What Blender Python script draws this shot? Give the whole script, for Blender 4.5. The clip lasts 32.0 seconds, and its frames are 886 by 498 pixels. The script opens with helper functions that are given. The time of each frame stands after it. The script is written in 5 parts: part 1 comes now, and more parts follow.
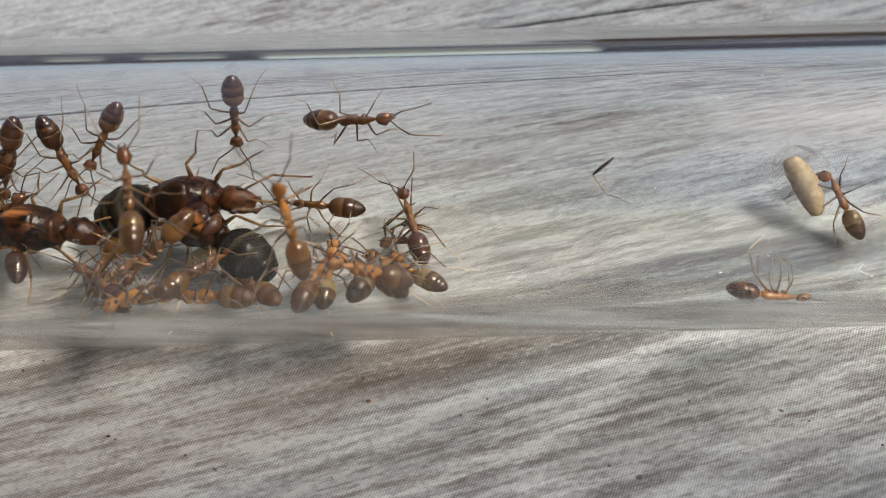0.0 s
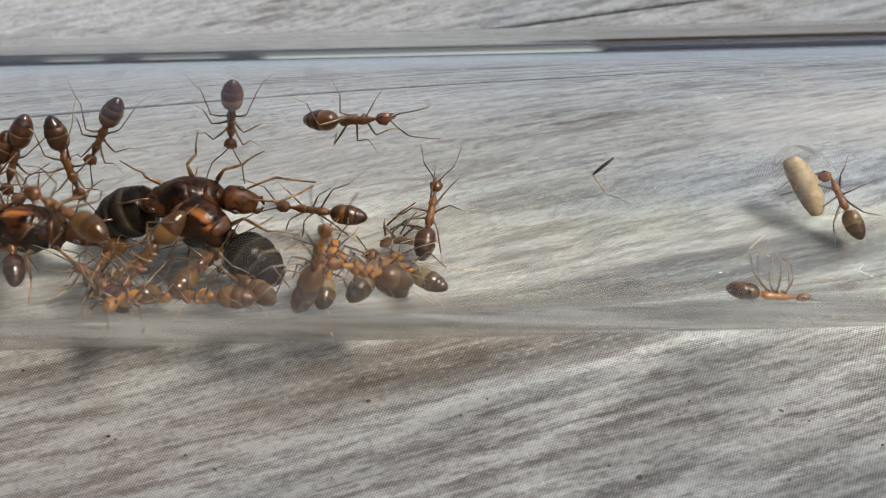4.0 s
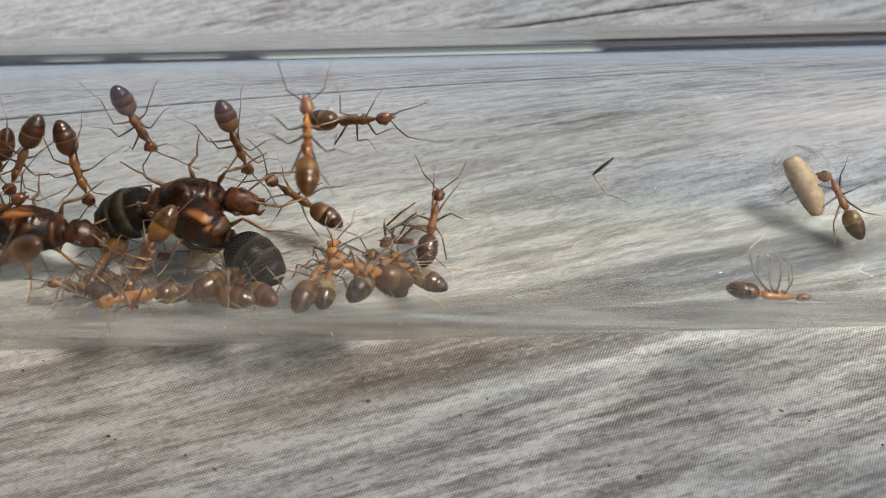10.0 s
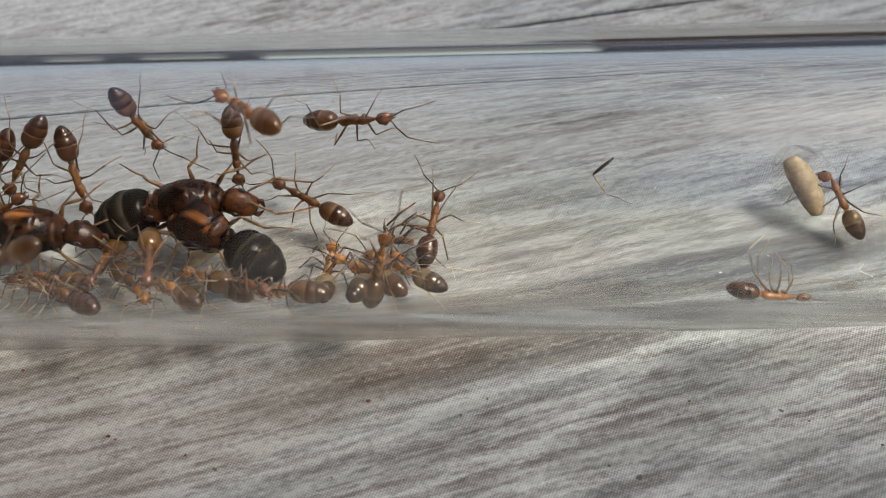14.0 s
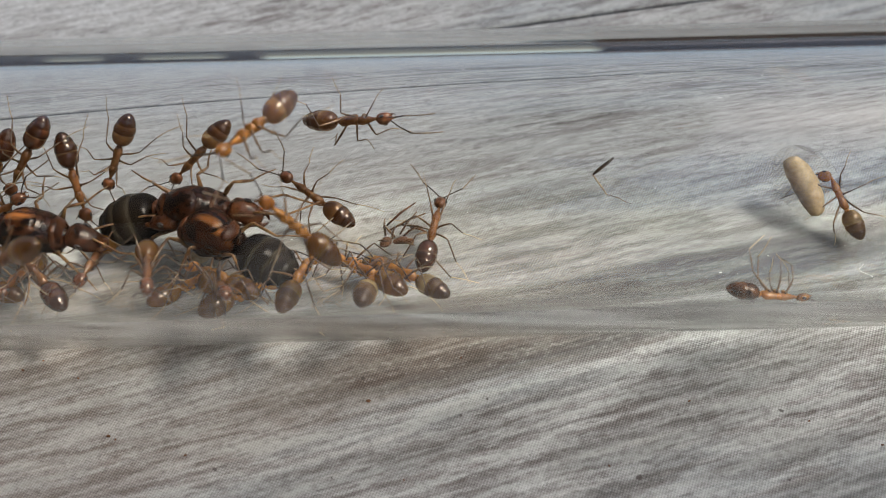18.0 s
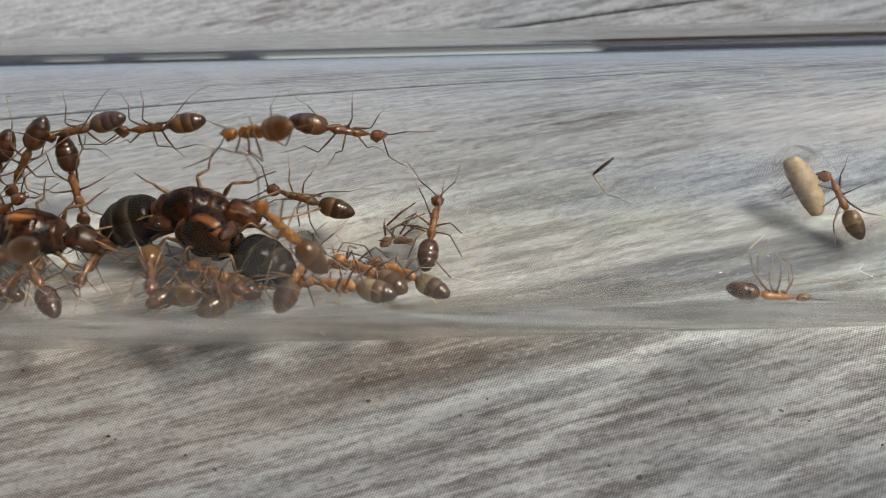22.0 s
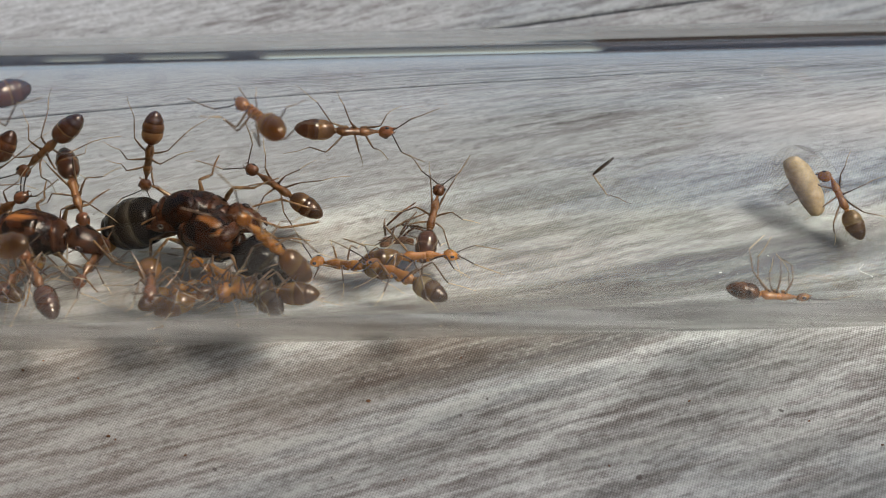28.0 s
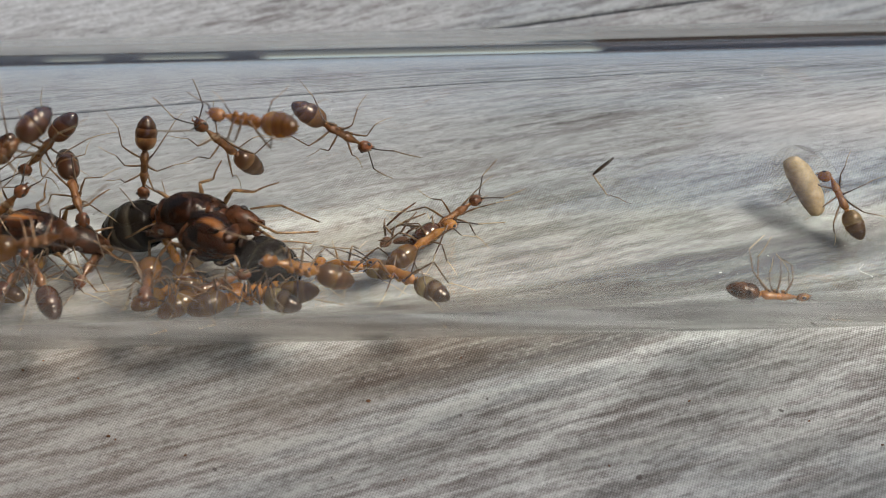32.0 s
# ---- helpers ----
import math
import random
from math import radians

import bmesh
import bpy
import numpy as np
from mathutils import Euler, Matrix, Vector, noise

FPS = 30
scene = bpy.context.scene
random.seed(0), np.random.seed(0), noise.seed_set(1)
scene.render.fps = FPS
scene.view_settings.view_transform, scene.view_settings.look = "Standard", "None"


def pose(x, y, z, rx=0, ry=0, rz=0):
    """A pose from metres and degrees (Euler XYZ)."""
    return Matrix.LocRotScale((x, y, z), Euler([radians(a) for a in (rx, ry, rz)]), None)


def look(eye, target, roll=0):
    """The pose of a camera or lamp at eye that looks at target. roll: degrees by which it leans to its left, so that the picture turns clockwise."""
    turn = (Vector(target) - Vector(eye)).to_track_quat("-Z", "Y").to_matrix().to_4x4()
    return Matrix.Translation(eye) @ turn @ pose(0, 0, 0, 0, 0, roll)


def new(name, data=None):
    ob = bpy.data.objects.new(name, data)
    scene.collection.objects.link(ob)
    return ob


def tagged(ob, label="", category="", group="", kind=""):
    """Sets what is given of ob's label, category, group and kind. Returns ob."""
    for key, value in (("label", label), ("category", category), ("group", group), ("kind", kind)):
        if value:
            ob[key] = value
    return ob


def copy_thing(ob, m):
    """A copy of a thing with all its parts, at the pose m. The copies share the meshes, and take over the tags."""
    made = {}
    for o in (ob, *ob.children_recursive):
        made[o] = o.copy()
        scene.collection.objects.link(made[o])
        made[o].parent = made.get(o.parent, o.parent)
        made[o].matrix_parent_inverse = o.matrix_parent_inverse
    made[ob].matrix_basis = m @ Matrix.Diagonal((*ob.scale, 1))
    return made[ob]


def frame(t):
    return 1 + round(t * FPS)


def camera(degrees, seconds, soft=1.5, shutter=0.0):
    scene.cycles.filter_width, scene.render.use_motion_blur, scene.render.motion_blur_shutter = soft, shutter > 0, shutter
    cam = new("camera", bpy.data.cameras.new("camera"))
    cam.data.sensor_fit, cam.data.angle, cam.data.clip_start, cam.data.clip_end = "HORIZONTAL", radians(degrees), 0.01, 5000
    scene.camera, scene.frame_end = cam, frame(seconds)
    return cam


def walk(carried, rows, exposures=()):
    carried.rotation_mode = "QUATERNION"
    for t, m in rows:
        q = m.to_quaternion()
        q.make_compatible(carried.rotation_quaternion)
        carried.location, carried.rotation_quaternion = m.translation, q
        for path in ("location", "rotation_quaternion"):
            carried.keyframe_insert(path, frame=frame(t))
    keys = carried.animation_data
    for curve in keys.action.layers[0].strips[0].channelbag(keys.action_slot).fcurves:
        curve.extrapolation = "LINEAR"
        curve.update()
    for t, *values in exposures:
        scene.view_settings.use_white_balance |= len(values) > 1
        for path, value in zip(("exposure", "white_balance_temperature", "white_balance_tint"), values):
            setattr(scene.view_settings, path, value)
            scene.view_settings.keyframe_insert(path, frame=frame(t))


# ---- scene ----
# All lengths of the small things are written in millimetres and turned into metres here.
MM = 0.001


def P(x, y, z, rx=0, ry=0, rz=0):
    return pose(x * MM, y * MM, z * MM, rx, ry, rz)


# ---- camera: it stands still over the tube ----
cam = camera(40, 32.0, 0.9)
stand = look((0, -40.15 * MM, 57.58 * MM), (0, 18.628 * MM, -23.320 * MM))
walk(cam, [(0.0, stand), (32.0, stand)], exposures=[(0.0, 0.43), (6.0, 0.45), (10.0, 0.47), (11.0, 0.29), (32.0, 0.29)])
cam.data.dof.use_dof = True
cam.data.dof.focus_distance = 68.3 * MM
cam.data.dof.aperture_fstop = 50

# ---- daylight ----
SUN_AZ, SUN_EL = 80, 61
world = bpy.data.worlds.new("sky")
scene.world = world
world.use_nodes = True
world.cycles.sampling_method = "NONE"
wn = world.node_tree.nodes
sky = wn.new("ShaderNodeTexSky")
sky.sky_type = "NISHITA"
sky.sun_disc = False
sky.dust_density, sky.ozone_density = 2.0, 1.0
sky.sun_elevation, sky.sun_rotation = radians(SUN_EL), radians(SUN_AZ)
world.node_tree.links.new(sky.outputs[0], wn["Background"].inputs[0])
wn["Background"].inputs[1].default_value = 0.108
sun_data = bpy.data.lights.new("sun", "SUN")
sun_data.energy, sun_data.angle, sun_data.color = 1.5, radians(12), (1.0, 0.955, 0.875)
sun_data.cycles.use_multiple_importance_sampling = False
sun = new("sun", sun_data)
sx = math.cos(radians(SUN_EL)) * math.sin(radians(SUN_AZ))
sy = math.cos(radians(SUN_EL)) * math.cos(radians(SUN_AZ))
sun.matrix_basis = look((sx, sy, math.sin(radians(SUN_EL))), (0, 0, 0))


# ---- materials ----
class Nodes:
    """A short way to write node trees."""

    def __init__(self, name):
        self.mat = bpy.data.materials.new(name)
        self.mat.use_nodes = True
        self.tree = self.mat.node_tree
        self.tree.nodes.clear()
        self.out = self.tree.nodes.new("ShaderNodeOutputMaterial")

    def add(self, kind, ins=None, **props):
        n = self.tree.nodes.new("ShaderNode" + kind)
        if "operation" in props:
            n.operation = props["operation"]
        if "use_clamp" in props:
            n.use_clamp = props["use_clamp"]
        if "data_type" in props:
            n.data_type = props["data_type"]
        if "blend_type" in props:
            n.blend_type = props["blend_type"]
        if "vector_type" in props:
            n.vector_type = props["vector_type"]
        if "gradient_type" in props:
            n.gradient_type = props["gradient_type"]
        for k, v in (ins or {}).items():
            self.put(n.inputs[k], v)
        return n

    def put(self, socket, v):
        if isinstance(v, bpy.types.NodeSocket):
            self.tree.links.new(v, socket)
        else:
            socket.default_value = v

    def math(self, op, a, b=0.0, c=0.0, clamp=False):
        return self.add("Math", {0: a, 1: b, 2: c}, operation=op, use_clamp=clamp).outputs[0]

    def ramp(self, fac, stops, smooth=False):
        n = self.add("ValToRGB", {0: fac})
        els = n.color_ramp.elements
        n.color_ramp.interpolation = "EASE" if smooth else "LINEAR"
        while len(els) > 1:
            els.remove(els[-1])
        for i, (p, c) in enumerate(stops):
            e = els[0] if i == 0 else els.new(p)
            e.position = p
            e.color = (*c, 1) if isinstance(c, tuple) else (c, c, c, 1)
        return n.outputs[0]

    def noise(self, vec, scale, detail=3, rough=0.55, distort=0.0):
        return self.add("TexNoise", {"Vector": vec, "Scale": scale, "Detail": detail, "Roughness": rough, "Distortion": distort}).outputs[0]

    def mapped(self, vec, scale=(1, 1, 1), loc=(0, 0, 0), rot=(0, 0, 0)):
        return self.add("Mapping", {"Vector": vec, "Scale": scale, "Location": loc, "Rotation": rot}).outputs[0]

    def mix(self, fac, a, b, blend="MIX"):
        n = self.add("Mix", data_type="RGBA", blend_type=blend)
        for sock, v in ((n.inputs["Factor"], fac), (n.inputs[6], a), (n.inputs[7], b)):
            if isinstance(v, tuple) and len(v) == 3:
                v = (*v, 1)
            self.put(sock, v)
        return n.outputs[2]

    def bump(self, h, strength, dist):
        return self.add("Bump", {"Height": h, "Strength": strength, "Distance": dist}).outputs[0]

    def done(self, shader):
        self.tree.links.new(shader.outputs[0] if hasattr(shader, "outputs") else shader, self.out.inputs[0])
        return self.mat


def chitin(name, dark, light, thin=0.25, rough=0.28, bands=None, patch=None, fine=2600, coat=0.6, rugged=0.25, spec=0.4, mottle=0.10, gloss=0.21):
    """Translucent insect shell. bands: colour stops along the part; patch: a second colour in a streak; rugged: fine relief."""
    n = Nodes(name)
    co = n.add("TexCoord").outputs["Object"]
    rnd = n.add("ObjectInfo").outputs["Random"]
    shift = n.add("VectorMath", {0: co, 1: rnd}, operation="ADD").outputs[0]
    grain = n.noise(shift, fine, 6, 0.65)
    blotch = n.noise(shift, fine * 0.45, 5, 0.62, 0.6)
    if bands:
        xs = n.add("SeparateXYZ", {0: co}).outputs
        wob = n.math("MULTIPLY_ADD", n.noise(shift, 1300, 2), 0.10, -0.05)
        p = n.math("ADD", n.math("MULTIPLY", xs[0], -1 / (bands[0] * MM)), wob)
        col = n.ramp(p, bands[1])
        col = n.mix(n.math("MULTIPLY", n.ramp(blotch, [(0.42, 1.0), (0.62, 0.0)]), 0.45), col, dark)
    else:
        col = n.mix(n.ramp(n.math("MULTIPLY_ADD", grain, 0.5, n.math("MULTIPLY", blotch, 0.5)), [(0.5 - mottle, 0.0), (0.5 + mottle, 1.0)]), dark, light)
    if patch:
        m = n.add("Mapping", {"Vector": co, "Location": [v * MM for v in patch[1]], "Scale": [v * MM for v in patch[2]]}, vector_type="TEXTURE")
        g = n.add("TexGradient", {0: m.outputs[0]}, gradient_type="SPHERICAL").outputs["Fac"]
        stria = n.noise(n.mapped(shift, (0.35, 1.8, 1)), 1300, 4, 0.6)
        blot = n.ramp(n.math("MULTIPLY_ADD", stria, 1.9, n.math("SUBTRACT", g, 1.02)), [(0.02, 0.0), (0.75, 1.0)], True)
        col = n.mix(blot, col, patch[0])
    col = n.add("HueSaturation", {"Hue": 0.5, "Saturation": 1.0, "Value": n.math("MULTIPLY_ADD", rnd, 0.5, 0.75), "Color": col}).outputs[0]
    nor = n.bump(n.math("MULTIPLY_ADD", n.noise(shift, fine * 4, 3), 0.5, grain), rugged, 0.00003)
    pr = n.add("BsdfPrincipled", {"Base Color": col, "Roughness": n.math("MULTIPLY_ADD", grain, 0.2, rough - 0.08), "Normal": nor, "IOR": 1.5, "Specular IOR Level": spec})
    tr = n.add("BsdfTranslucent", {"Color": n.mix(0.35, col, light), "Normal": nor})
    body = n.add("MixShader", {0: thin, 1: pr.outputs[0], 2: tr.outputs[0]})
    shine = n.add("BsdfGlossy", {"Color": (1.0, 0.87, 0.72, 1), "Roughness": gloss})
    edge = n.math("MULTIPLY", n.add("Fresnel", {"IOR": 1.9}).outputs[0], coat)
    return n.done(n.add("MixShader", {0: edge, 1: body.outputs[0], 2: shine.outputs[0]}))


M_THORAX = chitin("brown_amber_shell", (0.10, 0.032, 0.009), (0.42, 0.17, 0.046), 0.42, 0.24, None, None, 2600, 0.8, 0.4, 0.3, 0.14)
# brighter copy of the amber shell, with backlight put into its colour
M_AMBER_LIT = chitin("backlit_amber_shell", (0.28, 0.095, 0.015), (0.78, 0.34, 0.055), 0.58, 0.24, None, None, 2600, 0.7, 0.4, 0.3, 0.14)
M_HEAD = chitin("amber_head_shell", (0.085, 0.026, 0.009), (0.32, 0.105, 0.034), 0.38, 0.26, None, None, 2600, 0.7, 0.4, 0.3, 0.14)
M_GASTER = chitin("banded_gaster_shell", (0.034, 0.0110, 0.0043), (0.627, 0.2576, 0.0648), 0.48, 0.16, (2.15, [
    (0.0, (0.112, 0.0414, 0.0130)), (0.14, (0.179, 0.0736, 0.0245)), (0.26, (0.269, 0.1150, 0.0324)), (0.40, (0.414, 0.2024, 0.0612)), (0.43, (0.062, 0.0202, 0.0072)),
    (0.56, (0.095, 0.0313, 0.0101)), (0.66, (0.224, 0.0966, 0.0324)), (0.69, (0.050, 0.0156, 0.0058)), (0.84, (0.084, 0.0276, 0.0086)), (1.0, (0.056, 0.0166, 0.0058))]), None, 2600, 0.9, 0.12, 0.1)
M_BROWN = chitin("dark_brown_gaster_shell", (0.022, 0.0064, 0.0029), (0.470, 0.1288, 0.0288), 0.40, 0.15, (2.15, [
    (0.0, (0.084, 0.0239, 0.0079)), (0.20, (0.134, 0.0405, 0.0130)), (0.40, (0.095, 0.0276, 0.0094)), (0.445, (0.381, 0.1932, 0.0720)), (0.465, (0.050, 0.0138, 0.0050)),
    (0.60, (0.084, 0.0239, 0.0079)), (0.68, (0.168, 0.0598, 0.0202)), (0.70, (0.045, 0.0120, 0.0043)), (0.86, (0.067, 0.0193, 0.0065)), (1.0, (0.045, 0.0120, 0.0043))]), None, 2600, 0.95, 0.12, 0.1)
M_GOLD = chitin("golden_gaster_shell", (0.05, 0.018, 0.006), (0.60, 0.34, 0.10), 0.46, 0.16, (2.15, [
    (0.0, (0.30, 0.165, 0.055)), (0.18, (0.46, 0.28, 0.095)), (0.40, (0.62, 0.45, 0.19)), (0.45, (0.13, 0.055, 0.018)), (0.54, (0.20, 0.095, 0.032)),
    (0.66, (0.30, 0.165, 0.058)), (0.69, (0.08, 0.030, 0.011)), (0.84, (0.09, 0.036, 0.014)), (1.0, (0.05, 0.018, 0.007))]), None, 2600, 0.9, 0.12, 0.1)
M_HONEY = chitin("honey_gaster_shell", (0.064, 0.0242, 0.0058), (0.851, 0.3974, 0.0540), 0.66, 0.16, (2.15, [
    (0.0, (0.276, 0.1159, 0.0202)), (0.18, (0.319, 0.1380, 0.0245)), (0.36, (0.426, 0.2208, 0.0432)), (0.42, (0.489, 0.2870, 0.0612)), (0.45, (0.127, 0.0463, 0.0086)),
    (0.60, (0.202, 0.0794, 0.0137)), (0.67, (0.319, 0.1546, 0.0288)), (0.70, (0.106, 0.0376, 0.0072)), (0.85, (0.170, 0.0662, 0.0115)), (1.0, (0.213, 0.0938, 0.0158))]), None, 2600, 0.9, 0.12, 0.1)
M_FLAG = chitin("tan_antenna_shell", (0.16, 0.10, 0.055), (0.42, 0.31, 0.19), 0.3, 0.35)
M_FEMUR = chitin("brown_leg_shell", (0.085, 0.042, 0.020), (0.30, 0.17, 0.075), 0.35)
M_TIBIA = chitin("dark_leg_shell", (0.05, 0.028, 0.016), (0.22, 0.125, 0.06), 0.25)
M_SCAPE = chitin("black_scape_shell", (0.015, 0.009, 0.006), (0.075, 0.042, 0.022), 0.1)
M_DEAD = chitin("dark_dry_gaster_shell", (0.025, 0.009, 0.004), (0.16, 0.062, 0.020), 0.24, 0.2, None, None, 2600, 0.7, 0.3, 0.2)
M_TARSUS = chitin("pale_foot_shell", (0.34, 0.22, 0.11), (0.64, 0.48, 0.28), 0.35, 0.4)
M_EYE = chitin("black_eye", (0.012, 0.010, 0.010), (0.03, 0.02, 0.018), 0.0, 0.3, None, None, 2600, 0.25)
ORANGE = (0.36, 0.13, 0.028)
SOOT, RUST = (0.0035, 0.0016, 0.0011), (0.050, 0.0145, 0.0048)
M_QTHORAX = chitin("queen_shell", SOOT, RUST, 0.10, 0.2, None, (ORANGE, (-0.7, 0.45, 1.1), (1.6, 0.55, 0.8)), 1700, 0.12, 1.0, 0.22, 0.06)
M_QPLATE = chitin("queen_plate_shell", SOOT, (0.05, 0.014, 0.005), 0.08, 0.18, None, (ORANGE, (-1.0, 0.3, 0.25), (1.3, 0.42, 0.7)), 1700, 0.15, 0.9, 0.22, 0.06)
M_QDARK = chitin("dark_queen_shell", SOOT, RUST, 0.10, 0.2, None, None, 1500, 0.12, 1.0, 0.22, 0.07)
M_QHEAD = chitin("queen_head_shell", (0.008, 0.003, 0.0016), (0.115, 0.036, 0.011), 0.16, 0.26, None, None, 1900, 0.1, 1.0, 0.25, 0.08)
M_QGASTER = chitin("queen_gaster_shell", (0.004, 0.003, 0.0025), (0.08, 0.065, 0.045), 0.08, 0.2, (3.9, [
    (0.0, (0.010, 0.007, 0.005)), (0.29, (0.014, 0.010, 0.007)), (0.325, (0.085, 0.068, 0.044)), (0.38, (0.030, 0.022, 0.015)), (0.56, (0.016, 0.011, 0.008)),
    (0.60, (0.075, 0.058, 0.036)), (0.65, (0.024, 0.017, 0.012)), (0.80, (0.02, 0.014, 0.010)), (0.83, (0.042, 0.032, 0.020)), (0.87, (0.02, 0.014, 0.009)), (1.0, (0.02, 0.012, 0.007))]), None, 1500, 0.06, 0.8, 0.1)
M_QLEG = chitin("queen_leg_shell", (0.10, 0.045, 0.017), (0.40, 0.21, 0.075), 0.32, 0.26)
M_LARVA = chitin("cream_brood_skin", (0.42, 0.29, 0.14), (0.68, 0.54, 0.33), 0.35, 0.5, None, None, 2200, 0.12, 0.6)


def glass(name, ior, rough, tint):
    n = Nodes(name)
    return n.done(n.add("BsdfGlass", {"Color": (*tint, 1), "Roughness": rough, "IOR": ior}))


M_GLASS = glass("clear_tube_glass", 1.5, 0.0, (0.985, 0.99, 0.985))
M_WATER = glass("clear_water", 1.33, 0.0, (0.99, 0.99, 0.98))


# darker heartwood smears of the print, and painted shade round the tube: place on the table, half length, half width,
# strength
SMEARS_AND_SHADE = [(-4.0, -6.7, 9, 1.2, 0.5), (16.5, -6.2, 10, 2.2, 0.6), (11, -10.4, 9, 1.7, 0.5), (10, -2.6, 28, 3.0, 0.9), (21, -1.2, 8, 1.4, 0.6),
          (5, -8.0, 9, 0.9, 0.5), (18, -11.5, 7, 0.9, 0.5), (15, -9.5, 48, 14, 0.22), (-3, -12, 14, 1.4, 0.45), (22, -13, 9, 1.4, 0.5),
          (-13, -4.8, 20, 1.0, 0.6), (-18, -6.0, 16, 1.6, 0.6), (-6, -8.6, 12, 0.9, 0.4), (-20, -9.5, 9, 1.1, 0.4), (-22, -9, 28, 9, 0.28), (1, 1.5, 24, 4.5, 0.5), (2.5, 0.4, 15, 2.6, 0.6), (11, 1.2, 16, 3.4, 0.55), (21, 2.5, 12, 3, 0.35), (22, -2.2, 9, 2.0, 0.6), (-20, -5.0, 18, 2.4, 0.55), (-4, -4.9, 13, 1.1, 0.5), (-17, -1.8, 18, 2.6, 0.6)]
PALE = [(-20, 9, 34, 13, 0.85), (-25, 32, 50, 18, 0.85), (14, 9.5, 30, 7, 0.25)]
TAN = [(-15, -7, 32, 9, 0.4), (-14, 3, 22, 9, 0.3)]
GRAIN = 16.5


def board_print():
    """Grey wood-print laminate: slanting embossed fibres, darker brown smears with painted shade among them, a fine
    printed dot screen.
    """
    n = Nodes("grey_wood_print")
    co = n.add("TexCoord").outputs["Object"]
    turned = n.mapped(co, rot=(0, 0, radians(-5.6)))
    wav = n.add("VectorMath", {0: n.add("TexNoise", {"Vector": turned, "Scale": 90.0, "Detail": 2.0}).outputs["Color"], "Scale": 0.0006}, operation="SCALE").outputs[0]
    turned = n.add("VectorMath", {0: turned, 1: wav}, operation="ADD").outputs[0]
    rag = n.add("VectorMath", {0: n.add("TexNoise", {"Vector": co, "Scale": 2100.0, "Detail": 4.0, "Roughness": 0.65}).outputs["Color"], "Scale": 0.00025}, operation="SCALE").outputs[0]
    turned = n.add("VectorMath", {0: turned, 1: rag}, operation="ADD").outputs[0]
    fib = n.noise(n.mapped(turned, (330, 1700, 1)), 1.0, 8, 0.70, 0.1)
    fib2 = n.noise(n.mapped(turned, (560, 3200, 1), (3.1, 1.7, 0)), 1.0, 6, 0.66, 0.1)
    lines = n.noise(n.mapped(turned, (120, 2500, 1), (9.1, 5.3, 0)), 1.0, 5, 0.6, 0.05)
    broad = n.noise(n.mapped(turned, (35, 230, 1), (0.6, 4.3, 0)), 1.0, 4, 0.55, 0.3)
    cool = n.noise(n.mapped(turned, (60, 160, 1), (7.7, 0.4, 0)), 1.0, 2, 0.5)
    fine = n.noise(n.mapped(turned, (1, 1.8, 1)), 2200, 5, 0.74)
    col = n.ramp(fib, [(0.30, (0.19, 0.175, 0.165)), (0.43, (0.40, 0.385, 0.37)), (0.53, (0.60, 0.605, 0.59)), (0.64, (0.82, 0.835, 0.815))])
    col = n.mix(n.math("MULTIPLY", n.ramp(fib2, [(0.50, 0.0), (0.62, 1.0)]), 0.65), col, (0.77, 0.795, 0.78))
    col = n.mix(n.math("MULTIPLY", n.ramp(fib2, [(0.34, 1.0), (0.47, 0.0)]), 0.55), col, (0.28, 0.22, 0.205))
    col = n.mix(n.math("MULTIPLY", n.ramp(lines, [(0.54, 0.0), (0.62, 1.0)]), 0.65), col, (0.84, 0.85, 0.835))
    col = n.mix(n.math("MULTIPLY", n.ramp(lines, [(0.35, 1.0), (0.46, 0.0)]), 0.55), col, (0.25, 0.235, 0.225))
    col = n.mix(n.math("MULTIPLY", n.ramp(cool, [(0.46, 0.0), (0.66, 1.0)]), 0.45), col, (0.50, 0.57, 0.60))
    dark = n.math("MULTIPLY", n.ramp(broad, [(0.48, 0.0), (0.70, 1.0)], True), 0.5)
    fray = n.math("MULTIPLY_ADD", lines, 0.6, n.math("MULTIPLY", fib, 0.4))
    streak = n.noise(n.mapped(turned, (120, 1150, 1), (2.2, 8.3, 0)), 1.0, 4, 0.55, 0.15)
    col = n.mix(n.math("MULTIPLY", n.ramp(streak, [(0.53, 0.0), (0.62, 1.0)]), 0.6), col, (0.74, 0.76, 0.735))
    col = n.mix(n.math("MULTIPLY", n.ramp(streak, [(0.36, 1.0), (0.46, 0.0)]), 0.55), col, (0.19, 0.16, 0.15))
    place = n.add("NewGeometry").outputs["Position"]
    for x, y, hl, hw, k in PALE:
        m = n.add("Mapping", {"Vector": place, "Location": (x * MM, y * MM, 0), "Rotation": (0, 0, radians(GRAIN)), "Scale": (hl * MM, hw * MM, 1)}, vector_type="TEXTURE")
        g = n.add("TexGradient", {0: m.outputs[0]}, gradient_type="SPHERICAL").outputs["Fac"]
        g = n.ramp(n.math("MULTIPLY_ADD", fray, 0.9, n.math("SUBTRACT", g, 0.42)), [(0.14, 0.0), (0.5, 1.0)], True)
        dark = n.math("MULTIPLY", dark, n.math("SUBTRACT", 1.0, g))
        col = n.mix(n.math("MULTIPLY", g, k), col, n.ramp(fib2, [(0.38, (0.56, 0.56, 0.545)), (0.6, (0.86, 0.87, 0.86))]))
